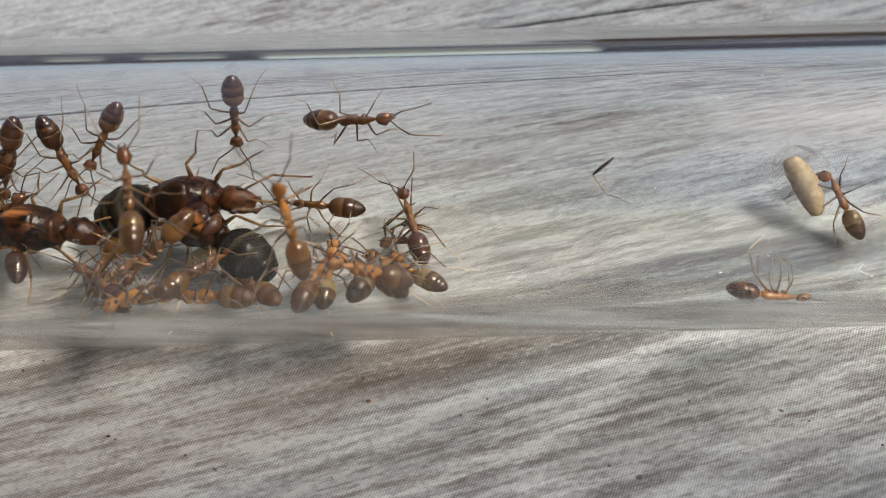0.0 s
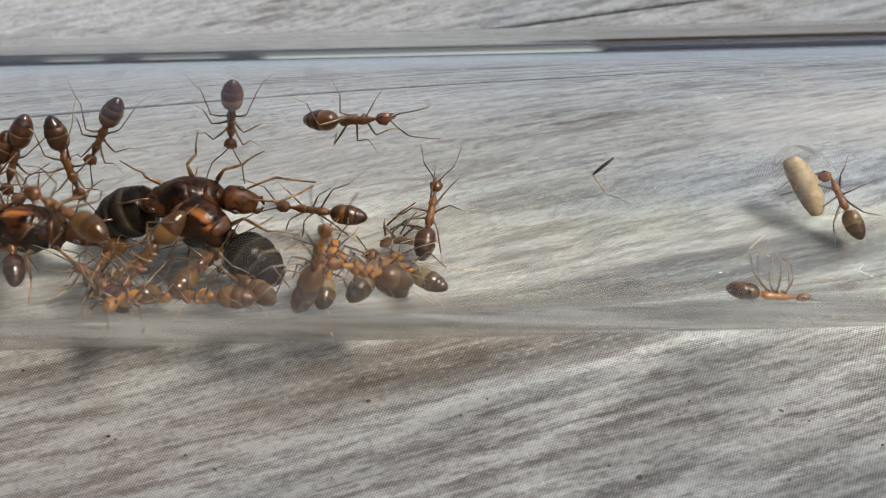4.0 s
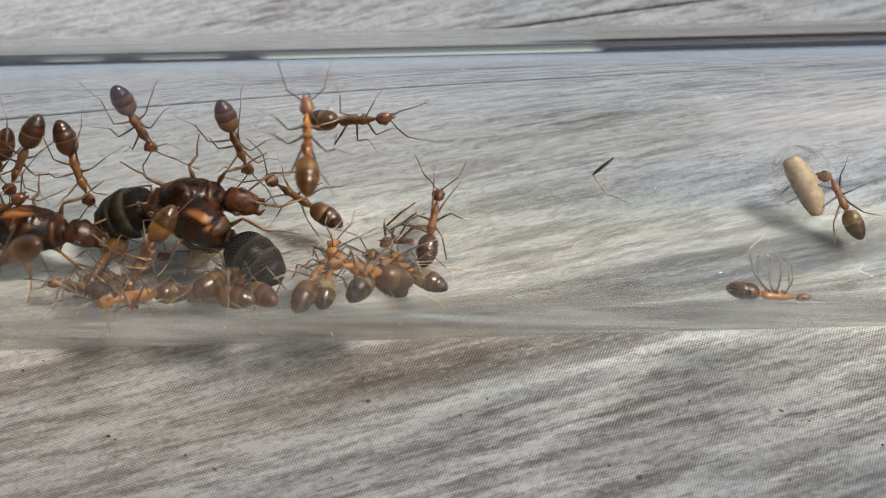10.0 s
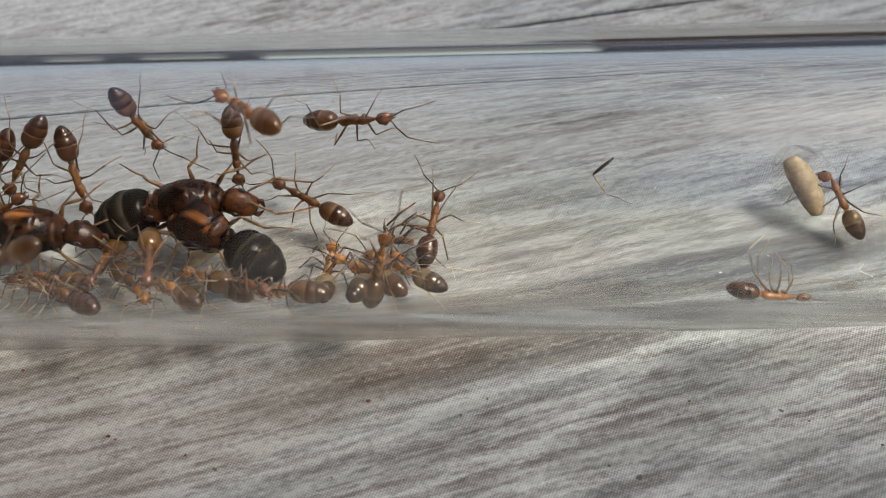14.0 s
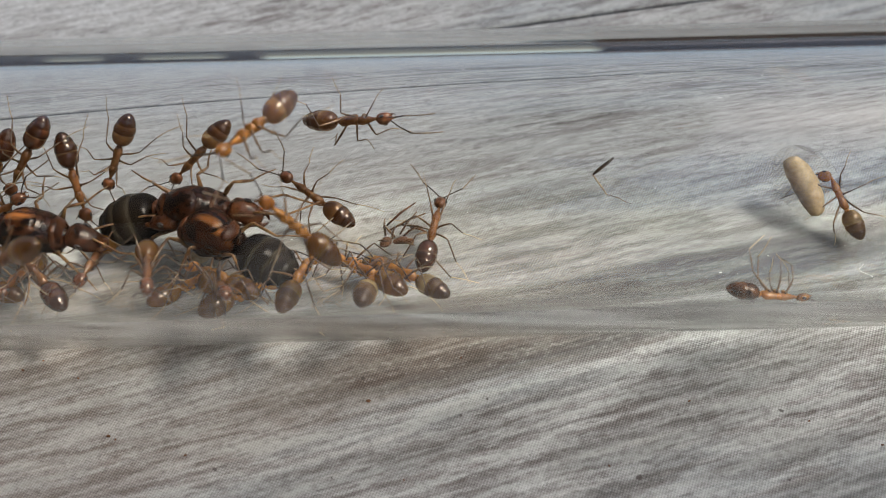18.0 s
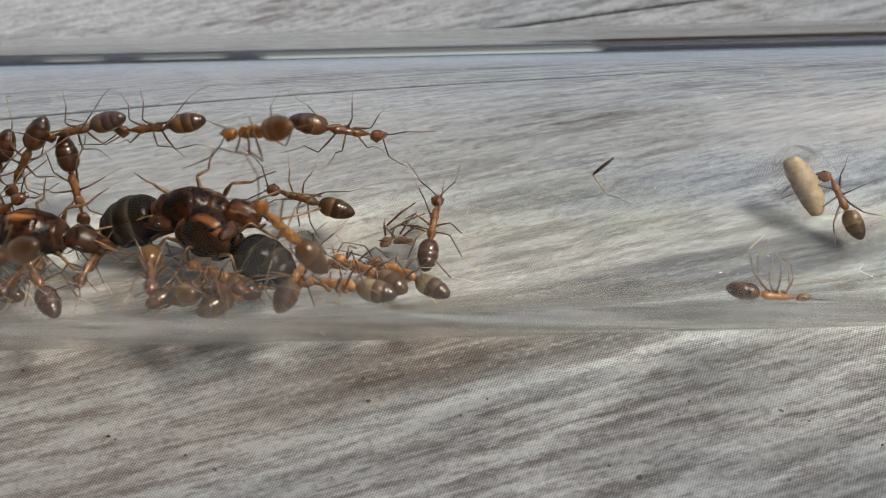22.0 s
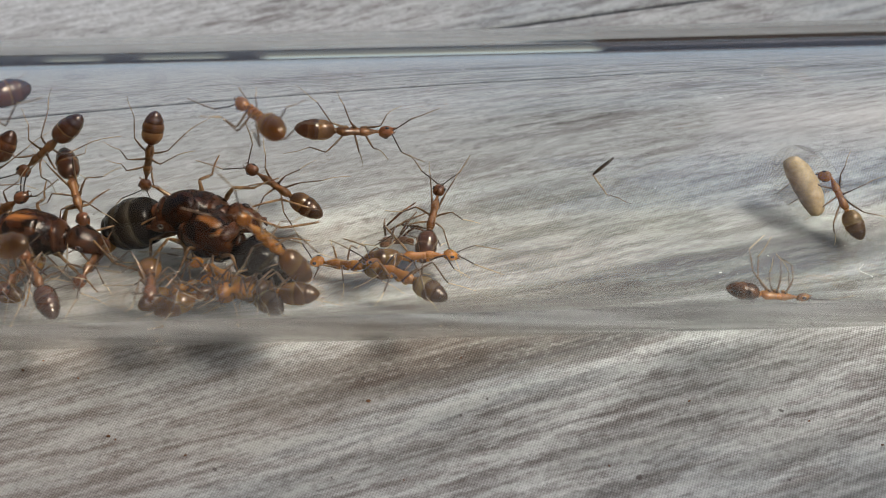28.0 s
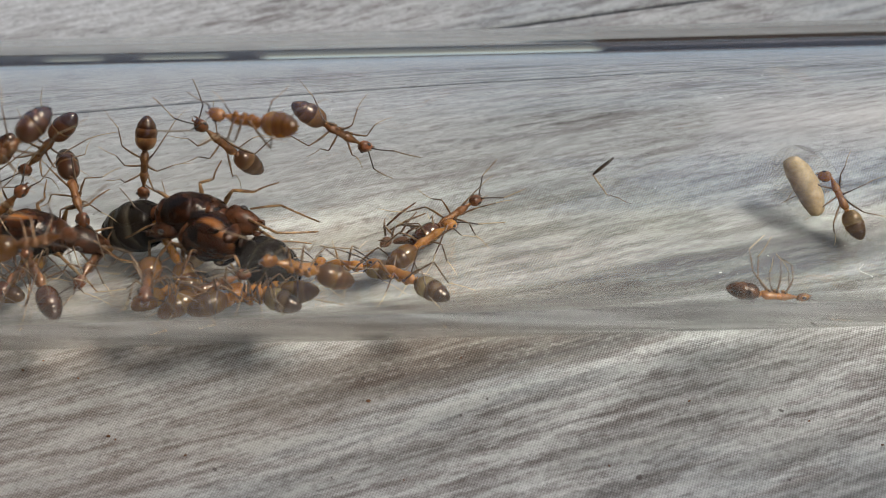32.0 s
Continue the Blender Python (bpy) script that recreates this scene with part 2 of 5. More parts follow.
    # print smears, plus shade of tube and ants painted into the board colour
    for x, y, hl, hw, k in SMEARS_AND_SHADE:
        m = n.add("Mapping", {"Vector": place, "Location": (x * MM, y * MM, 0), "Rotation": (0, 0, radians(GRAIN)), "Scale": (hl * MM, hw * MM, 1)}, vector_type="TEXTURE")
        g = n.add("TexGradient", {0: m.outputs[0]}, gradient_type="SPHERICAL").outputs["Fac"]
        g = n.math("MULTIPLY", n.ramp(n.math("MULTIPLY_ADD", fray, 1.1, n.math("SUBTRACT", g, 0.42)), [(0.04, 0.0), (0.62, 1.0)], True), k)
        dark = n.math("MAXIMUM", dark, g)
    tone = n.math("MULTIPLY_ADD", lines, 0.4, n.math("MULTIPLY_ADD", fib, 0.3, n.math("MULTIPLY", fib2, 0.3)))
    col = n.mix(dark, col, n.ramp(tone, [(0.40, (0.022, 0.019, 0.0175)), (0.5, (0.058, 0.053, 0.050)), (0.61, (0.17, 0.165, 0.158))]))
    col = n.mix(n.math("MULTIPLY", n.ramp(streak, [(0.53, 0.0), (0.62, 1.0)]), n.math("MULTIPLY", n.ramp(fine, [(0.36, 0.0), (0.60, 1.0)]), 0.34)), col, (0.38, 0.40, 0.38))
    for x, y, hl, hw, k in TAN:
        m = n.add("Mapping", {"Vector": place, "Location": (x * MM, y * MM, 0), "Rotation": (0, 0, radians(GRAIN)), "Scale": (hl * MM, hw * MM, 1)}, vector_type="TEXTURE")
        g = n.add("TexGradient", {0: m.outputs[0]}, gradient_type="SPHERICAL").outputs["Fac"]
        g = n.ramp(n.math("MULTIPLY_ADD", fray, 0.9, n.math("SUBTRACT", g, 0.42)), [(0.0, 0.0), (0.6, 1.0)], True)
        col = n.mix(n.math("MULTIPLY", g, k), col, n.mix(0.5, col, (0.42, 0.30, 0.21)))
    col = n.mix(n.math("MULTIPLY", n.ramp(fine, [(0.38, 1.0), (0.50, 0.0)]), 0.4), col, (0.12, 0.11, 0.10))
    col = n.mix(n.math("MULTIPLY", n.ramp(fine, [(0.54, 0.0), (0.68, 1.0)]), 0.28), col, (0.62, 0.63, 0.61))
    # the dot screen of the print
    dots = n.mapped(co, (6900, 6900, 1), (0, 0, 0), (0, 0, radians(32)))
    xs = n.add("SeparateXYZ", {0: dots}).outputs
    scr = n.math("ADD", n.math("MULTIPLY", n.math("SINE", n.math("MULTIPLY", xs[0], 6.2832)), 0.58), n.math("MULTIPLY", n.math("SINE", n.math("MULTIPLY", xs[1], 6.2832)), 0.42))
    col = n.mix(n.math("MULTIPLY", n.ramp(n.math("MULTIPLY_ADD", scr, 0.5, 0.5), [(0.15, 0.0), (0.85, 1.0)], True), n.ramp(n.math("MULTIPLY_ADD", fib, 0.5, n.math("MULTIPLY", streak, 0.5)), [(0.42, 0.82), (0.60, 0.36)])), col, (0.40, 0.39, 0.385), "MULTIPLY")
    speck = n.ramp(n.noise(co, 1300, 1, 0.4), [(0.205, 1.0), (0.225, 0.0)])
    col = n.mix(n.math("MULTIPLY", speck, 0.8), col, (0.06, 0.05, 0.045))
    relief = n.math("ADD", n.math("MULTIPLY", lines, 1.2), n.math("ADD", n.math("MULTIPLY", fib2, 0.6), n.math("MULTIPLY", fib, 0.6)))
    nor = n.bump(relief, 0.7, 0.00011)
    pr = n.add("BsdfPrincipled", {"Base Color": col, "Roughness": n.math("MULTIPLY_ADD", fib, 0.2, 0.62), "Specular IOR Level": 0.18, "Normal": nor})
    return n.done(pr)


M_BOARD = board_print()


def plain(name, a, b, scale, rough=0.7):
    n = Nodes(name)
    co = n.add("TexCoord").outputs["Object"]
    g = n.noise(co, scale, 5)
    nor = n.bump(g, 0.3, 0.2 / scale)
    return n.done(n.add("BsdfPrincipled", {"Base Color": n.mix(g, a, b), "Roughness": rough, "Normal": nor}))


M_CORE = plain("dark_board_core", (0.05, 0.045, 0.04), (0.10, 0.09, 0.08), 900)
M_EDGE = plain("dark_brown_edging", (0.030, 0.018, 0.013), (0.060, 0.036, 0.026), 300)
M_BLOCK = plain("brown_stained_wood", (0.085, 0.036, 0.022), (0.15, 0.065, 0.038), 260)
M_FLOOR = plain("grey_floor_screed", (0.20, 0.19, 0.18), (0.30, 0.29, 0.27), 14)
M_DUST = plain("white_dust", (0.65, 0.65, 0.62), (0.85, 0.85, 0.82), 3000)
M_HUSK = chitin("dried_husk", (0.05, 0.02, 0.009), (0.20, 0.085, 0.03), 0.1, 0.5, None, None, 2600, 0.0)


# ---- mesh helpers ----
def mesh_of(name, bm, mats, smooth=True):
    for v in bm.verts:
        v.co *= MM
    me = bpy.data.meshes.new(name)
    bmesh.ops.recalc_face_normals(bm, faces=bm.faces[:])
    bm.to_mesh(me)
    bm.free()
    for m in mats if isinstance(mats, (list, tuple)) else [mats]:
        me.materials.append(m)
    for p in me.polygons:
        p.use_smooth = smooth
    return me


def part(name, bm, material, parent, label="", at=None, smooth=True):
    ob = new(name, bm if isinstance(bm, bpy.types.Mesh) else mesh_of(name, bm, material, smooth))
    ob.parent = parent
    if at is not None:
        ob.matrix_basis = at
    return tagged(ob, label)


def loft(rings, seg=14, bm=None):
    """A closed skin through rings (x, half width, half height, z, y) along x."""
    bm = bm or bmesh.new()
    last = None
    for r in rings:
        x, a, b, z = r[:4]
        y = r[4] if len(r) > 4 else 0.0
        ring = [bm.verts.new((x, y + a * math.cos(2 * math.pi * i / seg), z + b * math.sin(2 * math.pi * i / seg))) for i in range(seg)]
        if last:
            for i in range(seg):
                bm.faces.new((last[i], last[(i + 1) % seg], ring[(i + 1) % seg], ring[i]))
        else:
            bm.faces.new(ring)
        last = ring
    bm.faces.new(last)
    return bm


def finer(rings, times):
    """More rings between the given ones."""
    for _ in range(times):
        out = []
        for a, c in zip(rings, rings[1:]):
            out += [a, tuple((p + q) / 2 for p, q in zip(a, c))]
        rings = out + [rings[-1]]
    return rings


def dented(bm, amount, size, seed):
    """Uneven relief on a shell."""
    bm.normal_update()
    for v in bm.verts:
        q = v.co / size + Vector((seed * 3.7, seed * 1.3, 0))
        v.co += v.normal * amount * (noise.noise(q) + 0.5 * noise.noise(q * 2.3))
    return bm


def egg(length, w, h, n=14, seg=18, front=1.0, tip=0.5, grooves=()):
    """A body segment from x = 0 back to -length; front and tip set how blunt its two ends are."""
    rings = []
    for i in range(n + 1):
        u = i / n
        u = 0.5 - 0.5 * math.cos(math.pi * u)
        k = (max(u, 0.0) ** (0.5 * front)) * (max(1 - u, 0.0) ** (0.5 * tip + 0.12)) if 0 < u < 1 else 0.03
        rings.append([u, k])
    top = max(k for _, k in rings)
    out = []
    for u, k in rings:
        k = max(k / top, 0.04)
        for a, c in zip((0.0, *grooves), (*grooves, 1.0)):
            if grooves and a <= u < c:
                k *= 0.93 + 0.10 * math.sin(math.pi * ((u - a) / (c - a)) ** 0.75) ** 0.6
        out.append((-u * length, w * k, h * k, 0.0))
    return loft(out, seg)


def rod(points, radii, seg=8, bm=None):
    """A tapered tube along points in millimetres."""
    bm = bm or bmesh.new()
    last = None
    pts = [Vector(p) for p in points]
    for i, p in enumerate(pts):
        d = (pts[min(i + 1, len(pts) - 1)] - pts[max(i - 1, 0)]).normalized()
        side = d.cross(Vector((0, 0, 1)))
        side = side.normalized() if side.length > 0.05 else Vector((0, 1, 0))
        upv = side.cross(d)
        ring = [bm.verts.new(p + (side * math.cos(2 * math.pi * k / seg) + upv * math.sin(2 * math.pi * k / seg)) * radii[i]) for k in range(seg)]
        if last:
            for k in range(seg):
                bm.faces.new((last[k], last[(k + 1) % seg], ring[(k + 1) % seg], ring[k]))
        else:
            bm.faces.new(ring[::-1])
        last = ring
    bm.faces.new(last)
    return bm


def ry(deg):
    return pose(0, 0, 0, 0, deg, 0)


# ---- the table ----
def slab(x, y, z):
    bm = bmesh.new()
    bmesh.ops.create_cube(bm, size=1.0)
    for v in bm.verts:
        v.co = Vector((v.co.x * x, v.co.y * y, v.co.z * z))
    return bm


def bevelled(bm, width):
    bmesh.ops.bevel(bm, geom=bm.edges[:], offset=width, segments=2, profile=0.5, affect="EDGES")
    return bm


TABLE_TURN = 10.9
floor = new("floor", mesh_of("floor", slab(6000, 6000, 40), M_FLOOR, False))
floor.matrix_basis = P(0, 0, -780)
tagged(floor, "plain grey screed floor under the table", "floor", kind="structure")
table = new("table_top", mesh_of("table_top", slab(1000, 742, 20), M_CORE, False))
table.matrix_basis = P(53.3, -276.6, -13.2, 0, 0, TABLE_TURN)
tagged(table, "grey wood-print table top of joined boards", "table top", kind="structure")


def board_mesh(width, length):
    bm = bmesh.new()
    h, e = 3.4, 0.12
    half = length / 2
    prof = [(0, -h), (0, -e), (e, 0), (width - e, 0), (width, -e), (width, -h)]
    for x in (-half, half):
        for y, z in prof:
            bm.verts.new((x, y, z))
    bm.verts.ensure_lookup_table()
    v, k = bm.verts, len(prof)
    for i in range(k):
        j = (i + 1) % k
        bm.faces.new((v[i], v[j], v[k + j], v[k + i]))
    bm.faces.new([v[i] for i in range(k)])
    bm.faces.new([v[k + i] for i in range(k)])
    return mesh_of("board", bm, M_BOARD, False)


BOARD_W, JOINT_W, JOINT_Y = 74.0, 0.24, 19.2
board_data = board_mesh(BOARD_W, 1000)
for i in range(-9, 1):
    part("board", board_data, None, table, at=P(12.0 * (i * 37 % 11), JOINT_Y + 281.7 + i * (BOARD_W + JOINT_W), 13.2))
part("edging", slab(1000, 3, 16), M_EDGE, table, "dark brown edging along the table top", P(0, 376.8, 5.1), False)

# an unseen dark brown block, added behind the tube to darken its rim
block = new("wooden_block", mesh_of("wooden_block", bevelled(slab(90, 26, 12), 0.8), M_BLOCK, False))
block.matrix_basis = P(60, 68, 6.0, 0, 0, -6)
tagged(block, "unseen dark brown block added to darken the tube's upper rim", "block")

# an unseen brown wall far behind the table, its openings added to shape the rim reflections
M_POST = plain("brown_wall_paint", (0.10, 0.055, 0.035), (0.16, 0.09, 0.06), 6)
for name, x0, x1, z0, z1 in (("wall_north", -3120, 3120, 330, 460), ("wall_north_foot", -3120, 3120, -780, -300),
                             ("wall_north_west", -3120, -1100, -300, 330), ("wall_north_pier", -918, -840, -300, 330), ("wall_north_post", -600, -512, -300, 330),
                             ("wall_north_east", 387, 3120, -300, 330),
                             ("wall_north_lintel", -1100, -918, 150, 330), ("wall_north_head", -840, -600, 150, 330)):
    w = new(name, mesh_of(name, slab(x1 - x0, 120, z1 - z0), M_POST, False))
    w.matrix_basis = P((x0 + x1) / 2, 3200, (z0 + z1) / 2)
    tagged(w, "unseen brown wall added to shape reflections in the tube", "wall", kind="structure")
# an unseen ceiling and walls, added above and behind the camera to limit the sky light
M_BEAM = plain("brown_unseen_ceiling", (0.16, 0.115, 0.08), (0.26, 0.19, 0.13), 9)
M_PLASTER = plain("pale_plaster", (0.42, 0.40, 0.37), (0.52, 0.50, 0.47), 9)
for name, size, at, text in (
        ("ceiling", (3400, 3500, 120), (-1300, -1250, 1660), "unseen brown ceiling added to hold back sky light"),
        ("wall_south", (6000, 120, 2500), (0, -3060, 420), "unseen pale plaster wall added behind the camera"),
        ("wall_west", (120, 4000, 2500), (-3060, -1000, 420), "unseen pale plaster side wall added round the table"),
        ("wall_east", (120, 4000, 2500), (3060, -1000, 420), "unseen pale plaster side wall added round the table")):
    w = new(name, mesh_of(name, slab(*size), M_BEAM if name == "ceiling" else M_PLASTER, False))
    w.matrix_basis = P(*at)
    tagged(w, text, "ceiling" if name == "ceiling" else "wall", kind="structure")

# ---- the glass tube ----
R_OUT, R_IN, AXIS_Z, TUBE_TURN = 8.0, 6.72, 8.0, 1.9


def tube_mesh(length, seg=220):
    bm = bmesh.new()
    rings = []
    for x, r in ((-length / 2, R_OUT), (length / 2, R_OUT), (length / 2, R_IN), (-length / 2, R_IN)):
        rings.append([bm.verts.new((x, r * math.sin(2 * math.pi * i / seg), r * math.cos(2 * math.pi * i / seg))) for i in range(seg)])
    for a in range(4):
        p, q = rings[a], rings[(a + 1) % 4]
        for i in range(seg):
            bm.faces.new((p[i], p[(i + 1) % seg], q[(i + 1) % seg], q[i]))
    me = mesh_of("test_tube", bm, M_GLASS)
    for poly in me.polygons:
        poly.use_smooth = abs(poly.normal.x) < 0.5
    return me


tube = new("test_tube", tube_mesh(150))
for e in tube.data.edges:
    a, b = (tube.data.vertices[i].co for i in e.vertices)
    e.use_edge_sharp = abs(a.x - b.x) < 1e-6 and abs(a.length - b.length) < 1e-6
tube.matrix_basis = P(0, 0, AXIS_Z + 0.02, 0, 0, TUBE_TURN)
tube.visible_shadow = False
tagged(tube, "clear glass test tube lying on the grey table", "test tube")

# ---- ants ----
LEGS = [(0.75, 50, 0.80), (0.22, 100, 0.86), (-0.22, 148, 1.26)]
UP, DOWN, FLAT = 41, -52, -14


def leg_meshes(k, thick, femur_mat, tibia_mat, tarsus_mat):
    lf, lt, ls = 1.35 * k, 1.25 * k, 1.3 * k
    fem = mesh_of("leg", rod([(-0.06 * thick, 0, 0), (0.02, 0, 0.0), (0.16 * thick, 0, 0.0), (0.24 * thick, 0, 0.01), (0.34 * thick, 0, 0.02), (0.55 * lf, 0, 0.05 * k), (0.92 * lf, 0, 0.02), (lf, 0, 0)], [0.06 * thick, 0.12 * thick, 0.10 * thick, 0.05 * thick, 0.066 * thick, 0.072 * thick, 0.045 * thick, 0.035 * thick]), femur_mat)
    tib = mesh_of("tibia", rod([(0, 0, 0), (0.1 * lt, 0, 0.01), (0.6 * lt, 0, 0), (lt, 0, 0)], [0.038 * thick, 0.042 * thick, 0.047 * thick, 0.034 * thick]), tibia_mat)
    pts, rad = [], []
    for i in range(9):
        pts.append((ls * i / 8, 0.04 * k * math.sin(i * 0.5), -0.03 * k * (i / 8) ** 2))
        rad.append((0.036 if i % 2 == 0 else 0.028) * thick * (1 - 0.45 * i / 8))
    tar = mesh_of("tarsus", rod(pts, rad, 6), tarsus_mat)
    return fem, tib, tar, lf, lt


def hip_pose(x, side, az, up, y0, z0):
    return P(x, side * y0, z0, 0, 0, side * az) @ ry(-up)


def add_leg(root, meshes, hip, up, label=""):
    fem, tib, tar, lf, lt = meshes
    leg = part("leg", fem, None, root, label, hip)
    knee = up - DOWN
    part("tibia", tib, None, leg, at=P(lf, 0, 0) @ ry(knee))
    a = radians(knee)
    part("tarsus", tar, None, leg, at=P(lf + lt * math.cos(a), 0, -lt * math.sin(a)) @ ry(up - FLAT))
    return leg


def feeler_meshes(k, thick, mat1, mat2):
    ls, lf = 1.25 * k, 1.7 * k
    sc = mesh_of("antenna", rod([(0, 0, 0), (0.4 * ls, 0, 0.06), (ls, 0, 0)], [0.035 * thick, 0.036 * thick, 0.042 * thick]), mat1)
    pts, rad = [], []
    for i in range(13):
        u = i / 12
        pts.append((lf * u, 0.10 * k * u * u, -0.10 * k * u * u))
        rad.append((0.034 + 0.008 * (i % 2)) * thick * (1.0 - 0.2 * u))
    return sc, mesh_of("flagellum", rod(pts, rad, 6), mat2), ls


def add_feelers(root, meshes, x, y, z, spread=38):
    sc, fl, ls = meshes
    for side in (1, -1):
        a = part("antenna", sc, None, root, "thin dark elbowed antenna", P(x, side * y, z, 0, 0, side * spread) @ ry(-12))
        part("flagellum", fl, None, a, at=P(ls, 0, 0, 0, 0, -side * 28) @ ry(16))


def build_worker():
    root = new("worker_ant")
    root.empty_display_size = 0.001
    part("thorax", loft([(x, a * 1.04, b * 1.16, z) for x, a, b, z in ((-0.80, 0.10, 0.10, 0.02), (-0.70, 0.185, 0.19, 0.05), (-0.50, 0.245, 0.275, 0.11), (-0.26, 0.235, 0.27, 0.13), (-0.06, 0.20, 0.225, 0.11),
                         (0.10, 0.19, 0.215, 0.10), (0.28, 0.20, 0.225, 0.11), (0.42, 0.20, 0.22, 0.11), (0.52, 0.17, 0.19, 0.10))], 14), M_THORAX, root, "slender amber thorax")
    part("pronotum", loft([(x, a * 1.0, b * 1.15, z) for x, a, b, z in ((0.42, 0.15, 0.16, 0.09), (0.52, 0.21, 0.22, 0.12), (0.70, 0.24, 0.245, 0.13), (0.88, 0.225, 0.22, 0.11), (1.06, 0.18, 0.175, 0.08), (1.22, 0.125, 0.13, 0.06), (1.36, 0.09, 0.095, 0.04), (1.52, 0.08, 0.085, 0.03))], 14), M_THORAX, root)
    part("petiole", loft([(-1.02, 0.07, 0.07, -0.02), (-0.93, 0.15, 0.20, 0.08), (-0.84, 0.16, 0.24, 0.12), (-0.74, 0.10, 0.10, 0.0)], 12), M_THORAX, root)
    part("gaster", egg(2.15, 0.61, 0.61, 48, 26, 0.84, 0.90, (0.43, 0.68, 0.85)), M_GASTER, root, "glossy brown gaster with a pale band", P(-0.86, 0, 0.05, 0, -4, 0))
    coxa = mesh_of("coxa", egg(0.42, 0.12, 0.13, 8, 9, 0.7, 0.7), M_THORAX)
    for side in (1, -1):
        for cx in (0.86, 0.34, -0.12):
            part("coxa", coxa, None, root, at=P(cx, side * 0.13, -0.06, 0, -38, side * 22))
    head = part("head", loft([(x * 0.9, a, b, z) for x, a, b, z in (
        (-0.46, 0.09, 0.09, 0), (-0.41, 0.22, 0.18, 0), (-0.28, 0.325, 0.27, 0), (-0.08, 0.365, 0.31, 0), (0.10, 0.35, 0.30, -0.01), (0.26, 0.30, 0.25, -0.02), (0.40, 0.225, 0.17, -0.04), (0.48, 0.12, 0.09, -0.05))], 16),
                M_HEAD, root, "rounded reddish head", P(1.92, 0, 0.04, 0, 14, 0))
    for side in (1, -1):
        eye = loft([(-0.13, 0.02, 0.03, 0), (-0.08, 0.06, 0.09, 0), (0.0, 0.075, 0.11, 0), (0.08, 0.06, 0.09, 0), (0.13, 0.02, 0.03, 0)], 10)
        part("eye", eye, M_EYE, head, "small black eye", P(-0.02, side * 0.315, 0.12))
        part("mandible", rod([(0, 0, 0), (0.12, side * 0.04, 0), (0.24, -side * 0.08, -0.01)], [0.07, 0.06, 0.015], 8), M_HEAD, head, at=P(0.40, side * 0.13, -0.06))
    add_feelers(root, feeler_meshes(1.0, 1.0, M_SCAPE, M_FLAG), 2.26, 0.13, 0.08)
    for x, az, k in LEGS:
        m = leg_meshes(k, 0.88, M_FEMUR, M_TIBIA, M_TARSUS)
        for side in (1, -1):
            add_leg(root, m, hip_pose(x, side, az, UP, 0.16, -0.10), UP)
    return root


